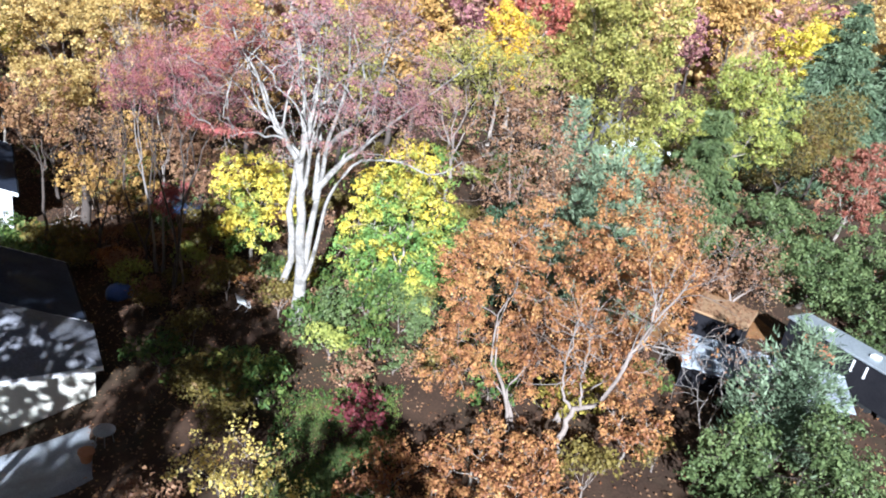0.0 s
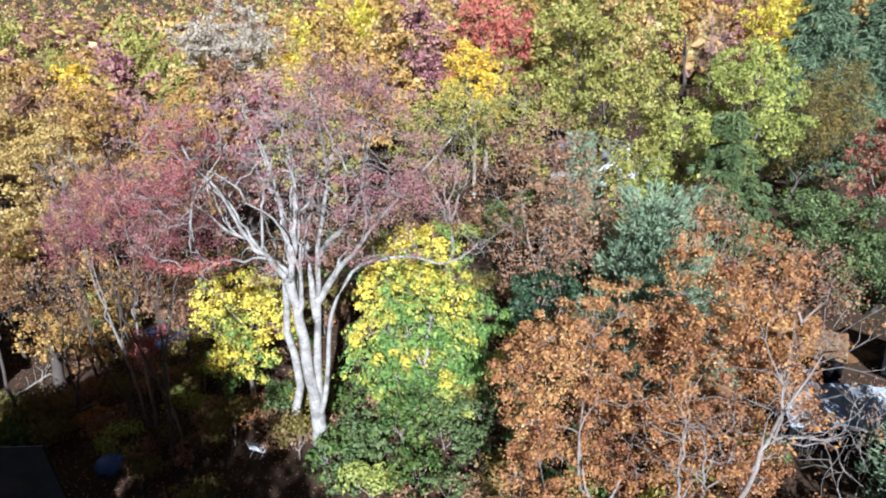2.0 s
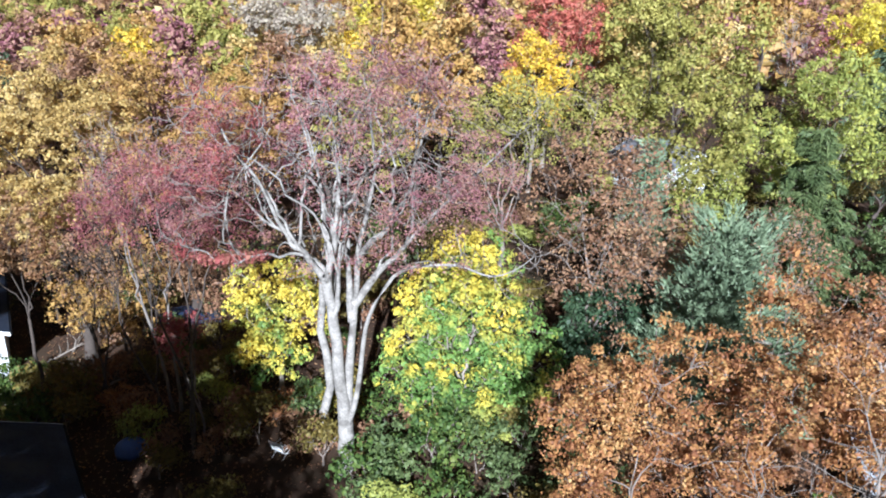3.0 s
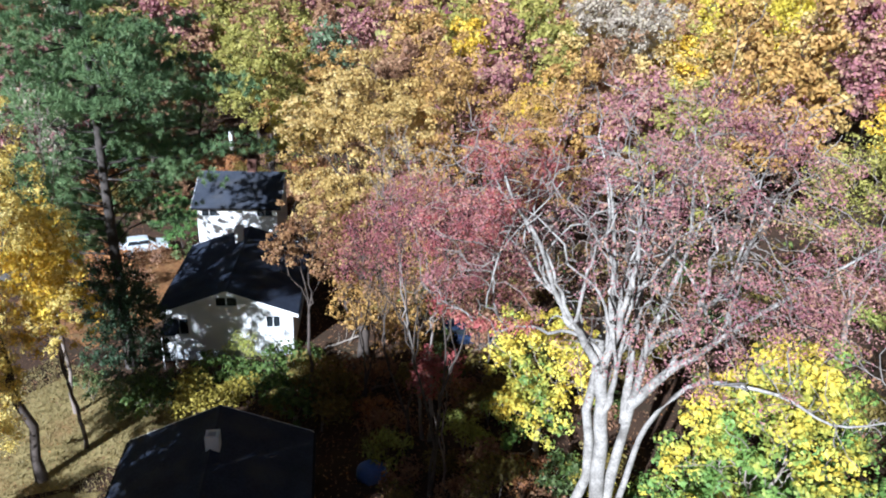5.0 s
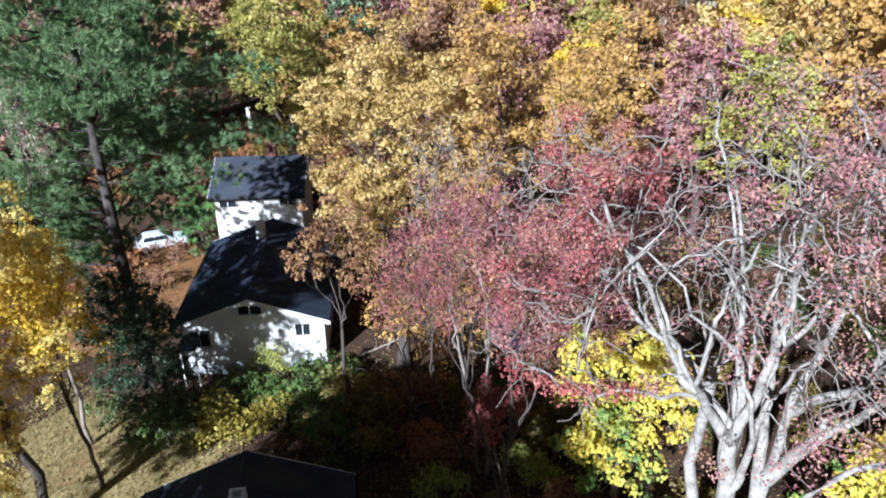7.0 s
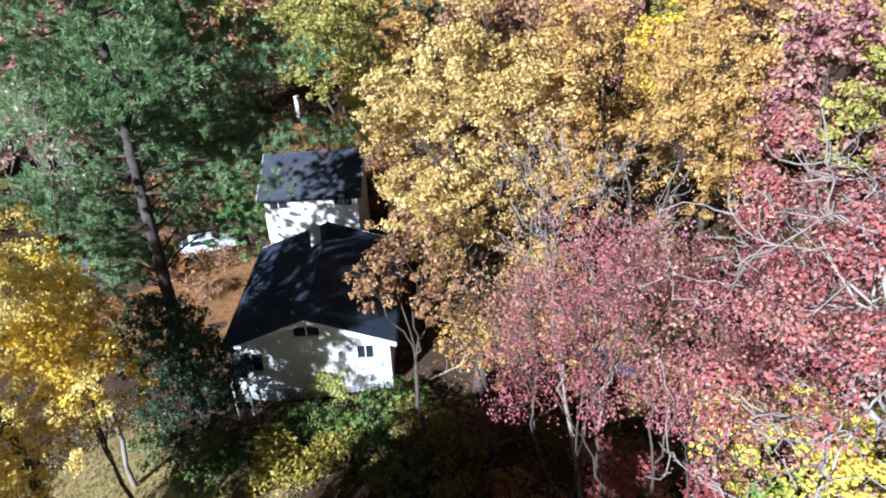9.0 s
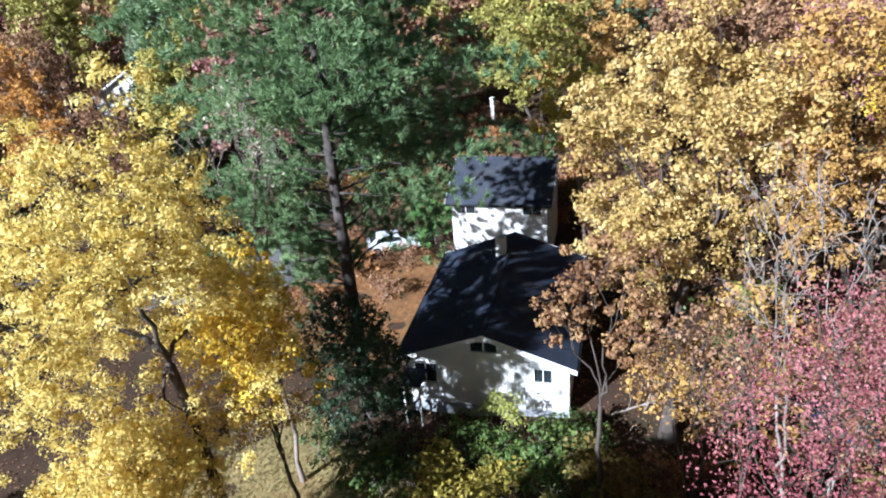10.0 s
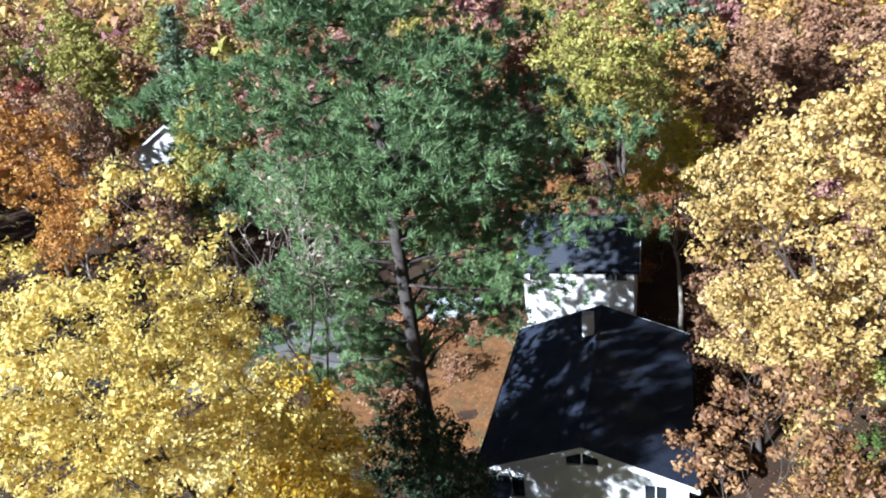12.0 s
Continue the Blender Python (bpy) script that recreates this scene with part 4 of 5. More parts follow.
B("brown_oak", -29.5, 60.0, (-29.5, 60.0, 8.0), (4.0, 4.0, 6.0), BROWN, "brown-leaved oak in the shade of the golden one", 145, DARKBARK, 0.16, 240, 34, 0.5, 0.16, 16)
B("brown_oak", -21.0, 52.0, (-21.0, 52.0, 7.0), (3.6, 3.4, 5.0), ORANGEGOLD, "orange-brown young oak under the golden ones", 146, DARKBARK, 0.14, 200, 34, 0.5, 0.16, 14)
B("brown_oak", -14.5, 51.5, (-14.5, 51.5, 9.5), (3.4, 3.2, 5.0), BROWN, "brown-leaved young oak behind the red maple", 147, DARKBARK, 0.14, 190, 30, 0.5, 0.16, 14)
B("bare_maple", 17.0, 44.5, (17.0, 44.5, 12.4), (3.0, 2.8, 3.8), BROWN, "nearly bare maple with pinkish brown leaves", 148, TWIGBARK, 0.12, 170, 10, 0.45, 0.14, 12, stems=2)
B("bare_maple", 21.0, 40.5, (21.0, 40.5, 11.4), (3.2, 2.6, 3.0), BROWN, "nearly bare maple with pinkish brown leaves", 149, TWIGBARK, 0.12, 170, 9, 0.45, 0.14, 12, stems=2)
B("yellow_shrub", -31.7, 49.6, (-31.7, 49.6, 1.9), (1.6, 0.9, 1.5), LIME, "thin yellow-green shrub before the gable", 160, TWIGBARK, 0.06, 60, 16, 0.35, 0.11, 8, stems=3, category="shrub")
B("bare_tree", -6.5, 41.2, (-6.4, 41.2, 15.0), (2.4, 2.2, 4.0), MAUVE, "slender pale tree behind the maple", 161, PALEBARK, 0.24, 60, 12, 0.4, 0.1, 8, fork=0.8)
B("yellow_sapling", -3.8, 20.6, (-3.9, 20.4, 8.2), (3.0, 2.4, 2.6), BUFF, "thin sapling with pale yellow leaves", 46, TWIGBARK, 0.09, 80, 22, 0.32, 0.12, 8)
B("oak_sapling", 4.4, 23.4, (4.4, 23.4, 8.0), (2.2, 2.0, 2.2), RUST, "small orange-leaved oak sapling", 155, GREYBARK, 0.07, 110, 40, 0.34, 0.12, 10)
B("oak_sapling", 6.6, 22.2, (6.4, 22.2, 8.2), (1.8, 1.8, 2.0), RUST, "small orange-leaved oak sapling", 156, GREYBARK, 0.07, 80, 40, 0.34, 0.12, 10)
B("oak_sapling", 3.0, 20.6, (3.0, 20.6, 7.4), (1.8, 1.6, 1.6), RUST, "small orange-leaved oak sapling", 157, GREYBARK, 0.07, 70, 40, 0.34, 0.12, 8)
B("oak_sapling", 10.6, 24.6, (10.6, 24.6, 9.8), (1.6, 1.4, 1.8), RUST, "small orange-leaved oak sapling", 158, GREYBARK, 0.06, 60, 36, 0.34, 0.12, 8)
B("oak_sapling", 1.2, 22.8, (1.4, 22.8, 6.9), (2.4, 2.0, 1.8), RUST, "small orange-leaved oak sapling", 47, GREYBARK, 0.07, 60, 40, 0.34, 0.12, 8)
B("scarlet_tree", 10.4, 84.0, (10.4, 83.2, 20.6), (5.0, 4.6, 6.0), SCARLET, "bright scarlet maple in the woods", 48, GREYBARK, 0.25, 200, 40, 0.6, 0.25, 18)
B("golden_tree", 8.0, 76.0, (8.0, 75.2, 17.0), (3.6, 3.4, 5.6), AMBER, "golden tree below the scarlet one", 49, GREYBARK, 0.2, 160, 40, 0.6, 0.22, 16)
B("yellow_tree", 48.0, 92.0, (48.0, 92.0, 20.0), (6.2, 6.0, 7.0), YELLOW, "bright yellow tree at the road", 50, GREYBARK, 0.25, 220, 40, 0.6, 0.26, 20)
B("pale_tree", -20.0, 112.0, (-20.0, 111.4, 20.6), (7.6, 7.0, 6.0), PALE, "pale tree with silvery seed heads", 51, GREYBARK, 0.3, 240, 40, 0.7, 0.3, 22)
B("yellow_tree", -4.3, 111.0, (-4.3, 110.1, 21.0), (8.0, 7.5, 6.0), YELLOW, "broad yellow tree in the woods", 52, GREYBARK, 0.3, 240, 40, 0.7, 0.3, 22)
B("orange_tree", -86.0, 46.0, (-86.0, 46.0, 11.0), (5.6, 5.2, 7.0), ORANGE, "orange-yellow tree past the road", 53, GREYBARK, 0.25, 220, 40, 0.6, 0.24, 18)
B("orange_tree", -92.0, 52.0, (-92.0, 52.0, 11.0), (5.0, 5.0, 7.0), BROWN, "orange-brown tree past the road", 54, GREYBARK, 0.25, 200, 40, 0.6, 0.24, 18)
conifer("blue_spruce", -84.5, 60.8, 23.0, 4.8, BLUEGREEN, "tall blue-green spruce past the road", 55, 0.1, 24, 8, length=0.7, width_n=0.1)
conifer("blue_spruce", -78.0, 78.0, 24.0, 5.0, BLUEGREEN, "tall blue-green spruce past the road", 56, 0.1, 26, 8, length=0.7, width_n=0.1)
B("orange_tree", -79.0, 46.0, (-79.0, 46.0, 8.0), (4.4, 4.2, 6.0), ORANGE, "orange-yellow tree past the road", 153, GREYBARK, 0.2, 200, 40, 0.55, 0.2, 16)
B("brown_oak", -75.0, 51.0, (-75.0, 51.0, 7.0), (4.0, 3.8, 6.0), BROWN, "brown-leaved oak past the road", 154, DARKBARK, 0.2, 200, 34, 0.55, 0.2, 16)
B("bare_tree", -37.4, 41.2, (-37.4, 41.0, 17.0), (2.6, 2.4, 4.4), PALE, "thin grey tree with few leaves", 57, TWIGBARK, 0.12, 130, 2, 0.4, 0.13, 10)


# ---- shrubs, built once for each kind and then repeated ----
def undergrowth():
    rng = np.random.default_rng(17)
    kinds = []
    for i, (mat, radii, label, per) in enumerate(((SHRUB, (1.5, 1.4, 1.0), "dark green shrub in the undergrowth", 40), (MIXEDSHRUB, (1.5, 1.5, 1.0), "brownish green shrub in the undergrowth", 34),
                                                  (HEDGEGREEN, (1.3, 1.2, 1.2), "evergreen rhododendron shrub in the undergrowth", 44), (DULLYELLOW, (1.7, 1.2, 0.8), "low dull yellow-leaved shrub by the house", 36),
                                                  (BROWN, (1.4, 1.4, 0.9), "brown-leaved low shrub in the undergrowth", 26), (DARKRED, (1.2, 1.1, 0.9), "dark red barberry shrub in shade", 40), (LIME, (1.3, 1.2, 1.0), "light green shrub in the undergrowth", 36), (RUST, (1.6, 1.5, 1.1), "rust-brown shrub in the undergrowth", 34))):
        y0 = 940 + 6 * i
        z0 = float(ground_z(400, y0))
        kinds.append(B("shrub", 400, y0, (400, y0, z0 + radii[2] * 0.95), radii, mat, label, 90 + i, TWIGBARK, 0.05, 40, int(per * 0.65), 0.36, 0.15, 9, least=4, stems=3, low=-0.5, category="shrub", group="shrubs of the undergrowth"))
    spots = [(-3.4, 36.8, 2), (-2.4, 35.4, 2), (-1.0, 36.8, 0), (-3.2, 34.6, 2), (-4.0, 35.8, 0), (-2.8, 37.8, 2), (-35.0, 42.6, 2), (-33.2, 42.8, 0), (-37.6, 42.6, 2), (-31.0, 44.4, 3), (-28.6, 47.6, 0), (-30.0, 45.0, 3), (-29.0, 45.6, 3), (-32.6, 44.2, 2), (-58.0, 68.0, 4), (-60.0, 74.0, 4), (-62.0, 70.0, 1), (-56.0, 76.0, 4), (-64.0, 66.0, 4), (-53.0, 78.0, 4), (-59.0, 80.0, 4), (-66.0, 62.0, 1), (-50.0, 80.0, 4), (-69.0, 60.0, 4), (-31.8, 45.2, 2), (-29.6, 46.4, 3), (-33.8, 43.6, 2), (-34.0, 44.6, 2), (-32.2, 47.6, 0), (-30.2, 47.8, 0), (-0.4, 27.2, 5), (-1.4, 30.6, 2), (0.8, 31.8, 2), (-0.6, 33.4, 0), (2.2, 34.0, 2), (-2.6, 33.4, 6), (-6.4, 30.6, 6), (-8.0, 31.0, 1),
             (-5.6, 29.6, 0), (-11.4, 33.2, 0), (-10.2, 34.6, 1), (3.4, 30.6, 1), (4.4, 33.4, 2), (5.0, 36.0, 2), (3.0, 36.6, 2), (1.0, 36.0, 2), (7.4, 33.0, 4), (12.6, 33.0, 4), (14.0, 41.0, 4), (18.0, 44.0, 4), (16.0, 46.0, 1), (24.0, 45.0, 2), (13.0, 30.0, 0),
             (11.6, 29.4, 4), (20.0, 47.0, 4), (14.2, 38.6, 4), (17.0, 40.4, 7), (20.2, 42.0, 4), (13.0, 36.4, 7), (22.4, 43.6, 4), (15.8, 42.6, 7), (12.6, 40.0, 4), (18.8, 44.8, 7), (-26.6, 47.2, 0), (-25.2, 48.0, 1), (-26.2, 50.2, 0), (-24.6, 49.4, 0), (-25.4, 46.0, 1), (-23.6, 47.6, 0), (-27.6, 50.8, 0), (-24.0, 45.2, 0), (-27.8, 49.0, 0), (-26.0, 48.4, 1), (-23.0, 49.6, 4), (-22.0, 45.0, 1), (-19.0, 50.6, 1), (-13.0, 47.8, 1), (-14.6, 48.8, 4), (-11.4, 42.6, 4), (-13.8, 43.2, 1), (-12.2, 40.6, 4), (-15.0, 41.6, 4), (-10.0, 41.0, 1), (-16.6, 43.0, 6), (-13.2, 44.8, 6), (-17.8, 45.4, 4), (-9.4, 42.8, 7), (-19.6, 46.6, 7), (-14.6, 39.4, 1), (-7.4, 43.0, 0), (-40.0, 52.6, 2), (-44.0, 61.4, 2), (-45.6, 60.6, 2), (-40.2, 63.2, 0), (-38.6, 64.2, 4)]
    for _ in range(260):
        x, y = rng.uniform(-34, 34), rng.uniform(22, 70)
        if (x < -9 and y < 43) or (13 < x < 32 and y < 42) or (x < -22 - (y - 46) * 0.35 and y < 70):
            continue
        spots.append((x, y, int(rng.choice(7, p=(0.25, 0.33, 0.12, 0.02, 0.25, 0.0, 0.03)))))
    for _ in range(70):
        x, y = rng.uniform(-74, -44), rng.uniform(66, 94)
        spots.append((x, y, int(rng.choice((7, 7, 4, 1)))))
    spots += [(-52.0, 57.0, 7), (-50.2, 60.6, 4), (-54.4, 59.0, 7), (-56.0, 60.4, 4), (-47.6, 56.4, 4), (-51.0, 52.2, 7), (-48.4, 51.4, 4)]
    for x, y, k in spots:
        ob = copy_thing(kinds[k], pose(x, y, float(ground_z(x, y)) - 0.05, 0, 0, rng.uniform(0, 360)))
        s = rng.uniform(0.75, 1.35)
        ob.scale = (s, s, s * rng.uniform(0.85, 1.2))


undergrowth()


PALESKY = bpy.data.materials.new("pale_sky")
PALESKY.use_nodes = True
PALESKY.node_tree.nodes["Principled BSDF"].inputs["Base Color"].default_value = (0.0, 0.0, 0.0, 1)
PALESKY.node_tree.nodes["Principled BSDF"].inputs["Emission Color"].default_value = (0.62, 0.78, 1.0, 1)
PALESKY.node_tree.nodes["Principled BSDF"].inputs["Emission Strength"].default_value = 0.32
# dark tone paints the shade in the gaps between far crowns
CANOPYSHADE = surface("canopy_gap_shade", (0.035, 0.026, 0.018), (0.10, 0.066, 0.036), 0.12, 0.5, 0.95, 0.0, dirt=(0.17, 0.15, 0.06))


# ---- the woods beyond, and unseen trees added behind the path to shade the near yard ----
def woods():
    kinds, near_kinds = [], []
    for i, (mat, radii, height) in enumerate(((GOLD, (5, 5, 7.8), 10.4), (ORANGEGOLD, (5.5, 5.5, 7.6), 10.2), (MAUVE, (5, 5, 7.6), 10), (OLIVE, (4.6, 4.6, 8), 10.6), (SCARLET, (4, 4, 6), 9),
                                             (AMBER, (4.2, 4.2, 6.5), 9), (BROWN, (5, 5, 7.6), 10), (SPRUCEGREEN, (3.6, 3.6, 7), 9))):
        gz0 = float(ground_z(0, 900 + 20 * i))
        kinds.append(B("woodland_tree", 0, 900 + 20 * i, (0, 900 + 20 * i, gz0 + height), radii, mat, "autumn tree in the woods", 60 + i, DARKBARK, 0.28, 90, 22, 0.8, 0.45, 18, least=4, lobe=0.36, group="woodland trees"))
        near_kinds.append(B("woodland_tree", 60, 900 + 20 * i, (60, 900 + 20 * i, float(ground_z(60, 900 + 20 * i)) + height), radii, mat, "autumn tree in the woods", 75 + i, DARKBARK, 0.28, 150, 40, 0.62, 0.3, 24, least=2, lobe=0.34, group="woodland trees"))
    rng = np.random.default_rng(5)
    taken = [(o.location.x, o.location.y) for o in scene.objects if o.parent is None and o.get("category") in ("tree", "house")]
    count = 0
    for _ in range(9000):
        r, a = 48 + 175 * rng.random() ** 0.8, rng.uniform(-0.75, 1.65)
        x, y = -6 - r * math.sin(a), 14 + r * math.cos(a)
        if y < 64 and x > -66 or (-66 < x < -36 and y < 75) or (x < -60 and abs((y - 58) * 0.64 - (x + 55) * 0.77) < 6):
            continue
        if (x > 23 and y < 100) or (x < -80 and abs((x + 80) * 0.42 + (y - 55)) < 8 and x > -112) or (x < -46 and y > 72 and y < 94 and abs((x + 50) * 0.707 + (y - 75) * 0.707) < 5 and x > -68):
            continue
        if any((x - p) ** 2 + (y - q) ** 2 < (4.8 + r * 0.008) ** 2 for p, q in taken):
            continue
        taken.append((x, y))
        kind_no, turn, s, tall = int(rng.choice(8, p=(0.23, 0.25, 0.18, 0.11, 0.015, 0.035, 0.14, 0.04))), rng.uniform(0, 360), rng.uniform(0.85, 1.25), rng.uniform(0.9, 1.1)
        if x < -58 and kind_no in (0, 1, 5):
            kind_no = (6, 3, 6)[count % 3]
        count += 1
        if (1 < x < 17 and 60 < y < 82) or (x > 24 and 84 < y < 118 and abs(x - 0.43 * y) < 9):
            continue
        tree = copy_thing((near_kinds if r < 95 else kinds)[kind_no], pose(x, y, float(ground_z(x, y)) - 0.1, 0, 0, turn))
        tree.scale = (s, s, s * tall)
        if count > 360:
            break
    # unseen oaks added as shadow casters for yard, roofs and lawn
    shade = []
    for i, mat in enumerate((GOLD, BROWN)):
        gz0 = float(ground_z(120, 900 + 20 * i))
        shade.append(B("dense_oak", 120, 900 + 20 * i, (120, 900 + 20 * i, gz0 + 16.0), (5.6, 5.6, 6.0), mat, "unseen dense oak added to shade the near yard", 170 + i, DARKBARK, 0.3, 260, 70, 0.7, 0.3, 30, least=2, lobe=0.34, group="oaks behind the near house"))
    gz0 = float(ground_z(120, 960))
    shade.append(B("open_oak", 120, 960, (120, 960, gz0 + 16.0), (5.6, 5.6, 6.0), BROWN, "unseen open-crowned oak added for dappled shade", 172, DARKBARK, 0.3, 130, 60, 0.7, 0.26, 30, least=2, lobe=0.34, group="oaks behind the near house"))
    for x, y, k, s in ((-13.2, 8.8, 2, 1.0), (-16.6, 14.4, 1, 1.05), (-21.6, 16.6, 0, 1.05), (-10.4, 0.5, 2, 1.0), (36, 2, 1, 1.0), (-1.2, 3.0, 2, 0.65), (-26.0, 22.0, 0, 0.8)):
        tree = copy_thing(shade[k], pose(x, y, float(ground_z(x, y)) - 0.1, 0, 0, x * 40))
        tree.scale = (s, s, s)
    # more unseen woodland copies added beside and behind the path, for shade
    for x, y, k, s in ((-21.0, 9.0, 6, 1.3), (-34, -4, 2, 1.3), (-46, 8, 2, 1.0), (3, -16, 0, 1.2), (-13, -14, 3, 1.4), (-2, -12, 1, 1.2), (12, -14, 2, 1.2)):
        tree = copy_thing(kinds[k], pose(x, y, float(ground_z(x, y)) - 0.1, 0, 0, x * 40))
        tree.scale = (s, s, s)
    # the far canopy up to the hills: too many trees to count
    n = 15000
    r = 140 + 1600 * rng.random(n) ** 3
    a = rng.uniform(-0.8, 1.6, n)
    x, y = -6 - r * np.sin(a), 14 + r * np.cos(a)
    canopy = lambda x, y, r: ground_z(x, y) + np.clip((r - 110) / 9, 2, 10) + 4.5 * np.sin(x / 2.3 + np.sin(y / 5.0)) * np.sin(y / 2.6 + np.sin(x / 7.0))
    z = canopy(x, y, r) + 1.0 + rng.normal(0, 1.0, n)
    for i, mat in enumerate((ORANGEGOLD, BROWN, OLIVE, MAUVE, GOLD)):
        pick = np.arange(n) % 5 == i
        V, F = leaves(rng, np.stack([x, y, z], 1)[pick], 14, 4.0, 2.5, 0.8, 0.5)
        tagged(new("far_woods", mesh_of("far_woods", V, F, mat)), "distant autumn woods up to the hills", "woods", kind="stuff")
    # the pale sky low over the hills
    t = np.linspace(-1.0, 1.8, 60)
    V = np.concatenate([np.stack([-6 - 3600 * np.sin(t), 14 + 3600 * np.cos(t), np.full(60, h)], 1) for h in (-50.0, 900.0)])
    i = np.arange(59)
    tagged(new("backdrop", mesh_of("backdrop", V, [np.stack([i, i + 1, i + 61, i + 60], -1)], PALESKY)), "pale blue sky low over the hills", "sky", kind="structure")
    # lowered sheet below the crowns, coloured dark for the shade between them
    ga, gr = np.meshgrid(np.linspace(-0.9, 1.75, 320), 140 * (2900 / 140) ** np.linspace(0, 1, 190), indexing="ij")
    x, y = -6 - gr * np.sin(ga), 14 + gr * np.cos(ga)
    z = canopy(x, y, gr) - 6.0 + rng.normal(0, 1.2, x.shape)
    i, j = np.meshgrid(np.arange(319), np.arange(189), indexing="ij")
    quads = np.stack([i * 190 + j, (i + 1) * 190 + j, (i + 1) * 190 + j + 1, i * 190 + j + 1], -1).reshape(-1, 4)
    tagged(new("far_woods", mesh_of("far_woods", np.stack([x, y, z], -1).reshape(-1, 3), [quads], CANOPYSHADE)), "dark sheet under the distant crowns, gap shade put into its colour", "woods", kind="stuff")


woods()

# ---- fallen leaves ----
def litter():
    rng = np.random.default_rng(8)
    for mat, n, tone in ((RUST, 16000, "orange-brown"), (BROWN, 52000, "brown")):
        x, y = rng.uniform(-60, 34, n), rng.uniform(-8, 70, n)
        keep = np.hypot(x + 5, y - 38) + rng.normal(0, 8, n) < 62
        c = np.stack([x, y, ground_z(x, y) + 0.06], 1)[keep]
        V, F = leaves(rng, c, 1, 0.05, 0.125, 0.3, 2.5)
        tagged(new("fallen_leaves", mesh_of("fallen_leaves", V, F, mat)), f"{tone} fallen leaves strewn on the ground", "leaves", kind="stuff")


litter()


def brush():
    rng = np.random.default_rng(19)
    for mat, n, tone in ((MIXEDSHRUB, 1500, "brownish green"), (BROWN, 1700, "brown"), (SHRUB, 900, "dark green")):
        a, r = rng.uniform(-0.85, 1.7, n), 46 + 100 * rng.random(n) ** 1.3
        x, y = -6 - r * np.sin(a), 14 + r * np.cos(a)
        on_road = np.abs((y - 51) * 0.64 - (x + 63) * 0.77) < 5
        clear = ((x > -58) & (x < -38) & (y < 72)) | ((y < 62) & (x > -40)) | on_road
        x, y = x[~clear], y[~clear]
        c = np.stack([x, y, ground_z(x, y) + rng.uniform(0.2, 1.3, len(x))], 1)
        V, F = leaves(rng, c, 16, 0.85, 0.3, 0.6, 0.5)
        tagged(new("brush", mesh_of("brush", V, F, mat)), f"{tone} brush on the woodland floor", "brush", kind="stuff")


brush()


# ---- road, drive, lawns and patio ----
def sheet(name, outline, lift, mat, label, category, step=1.2):
    """A thin slab that follows the ground inside a convex outline."""
    o = np.array(outline, float)
    lo, hi = o.min(0), o.max(0)
    nx, ny = int((hi[0] - lo[0]) / step) + 2, int((hi[1] - lo[1]) / step) + 2
    u, v = np.meshgrid(np.linspace(0, 1, nx), np.linspace(0, 1, ny), indexing="ij")
    p = (o[0] * (1 - u[..., None]) + o[1] * u[..., None]) * (1 - v[..., None]) + (o[3] * (1 - u[..., None]) + o[2] * u[..., None]) * v[..., None]
    rng = np.random.default_rng(len(name))
    edge = (u == 0) | (u == 1) | (v == 0) | (v == 1)
    p = p + np.where(edge[..., None], rng.normal(0, 0.12, p.shape), 0)
    z = ground_z(p[..., 0], p[..., 1])
    top = np.concatenate([p, (z + np.where(edge, -0.25, lift))[..., None]], -1).reshape(-1, 3)
    i, j = np.meshgrid(np.arange(nx - 1), np.arange(ny - 1), indexing="ij")
    quads = np.stack([i * ny + j, (i + 1) * ny + j, (i + 1) * ny + j + 1, i * ny + j + 1], -1).reshape(-1, 4)
    return tagged(new(name, mesh_of(name, top, [quads], mat, True)), label, category, kind="structure")


DRYGRASS = surface("dry_lawn_grass", (0.20, 0.16, 0.065), (0.36, 0.29, 0.13), 0.5, 12, 0.95, 0.8, dirt=(0.24, 0.13, 0.06))
GREENGRASS = surface("mossy_lawn_grass", (0.05, 0.075, 0.025), (0.11, 0.13, 0.045), 0.5, 12, 0.95, 0.8, dirt=(0.16, 0.10, 0.05))
LEAFBANK = surface("rust_leaf_carpet", (0.10, 0.045, 0.02), (0.30, 0.15, 0.06), 1.6, 9, 0.95, 0.8, dirt=(0.12, 0.09, 0.045))
sheet("road", [(-81, 33), (-73, 27), (-53.6, 54), (-60.5, 58.5)], 0.09, ASPHALT, "grey asphalt road with leaf litter", "road")
sheet("lawn", [(-44, 33), (-29, 33), (-29, 45), (-42, 45)], 0.07, DRYGRASS, "dry yellowish lawn in the sun", "lawn")
sheet("front_yard", [(-54.5, 49), (-42, 46), (-40, 60), (-52.5, 65.5)], 0.07, LEAFBANK, "rust-brown leaf-covered front yard", "yard")
sheet("back_lawn", [(-5, 20), (1.6, 20), (2.0, 30), (-4, 31)], 0.06, GREENGRASS, "mossy green lawn patch in shade", "lawn")
sheet("east_yard", [(11, 33.5), (24, 36), (22, 44), (10, 42)], 0.06, LEAFBANK, "yard strewn with pale rust leaves", "yard")
sheet("patio", [(-20.0, 20.4), (-10.6, 25.2), (-13.0, 30.2), (-20.0, 27.2)], 0.16, CONCRETE, "grey concrete patio beside the house", "patio")


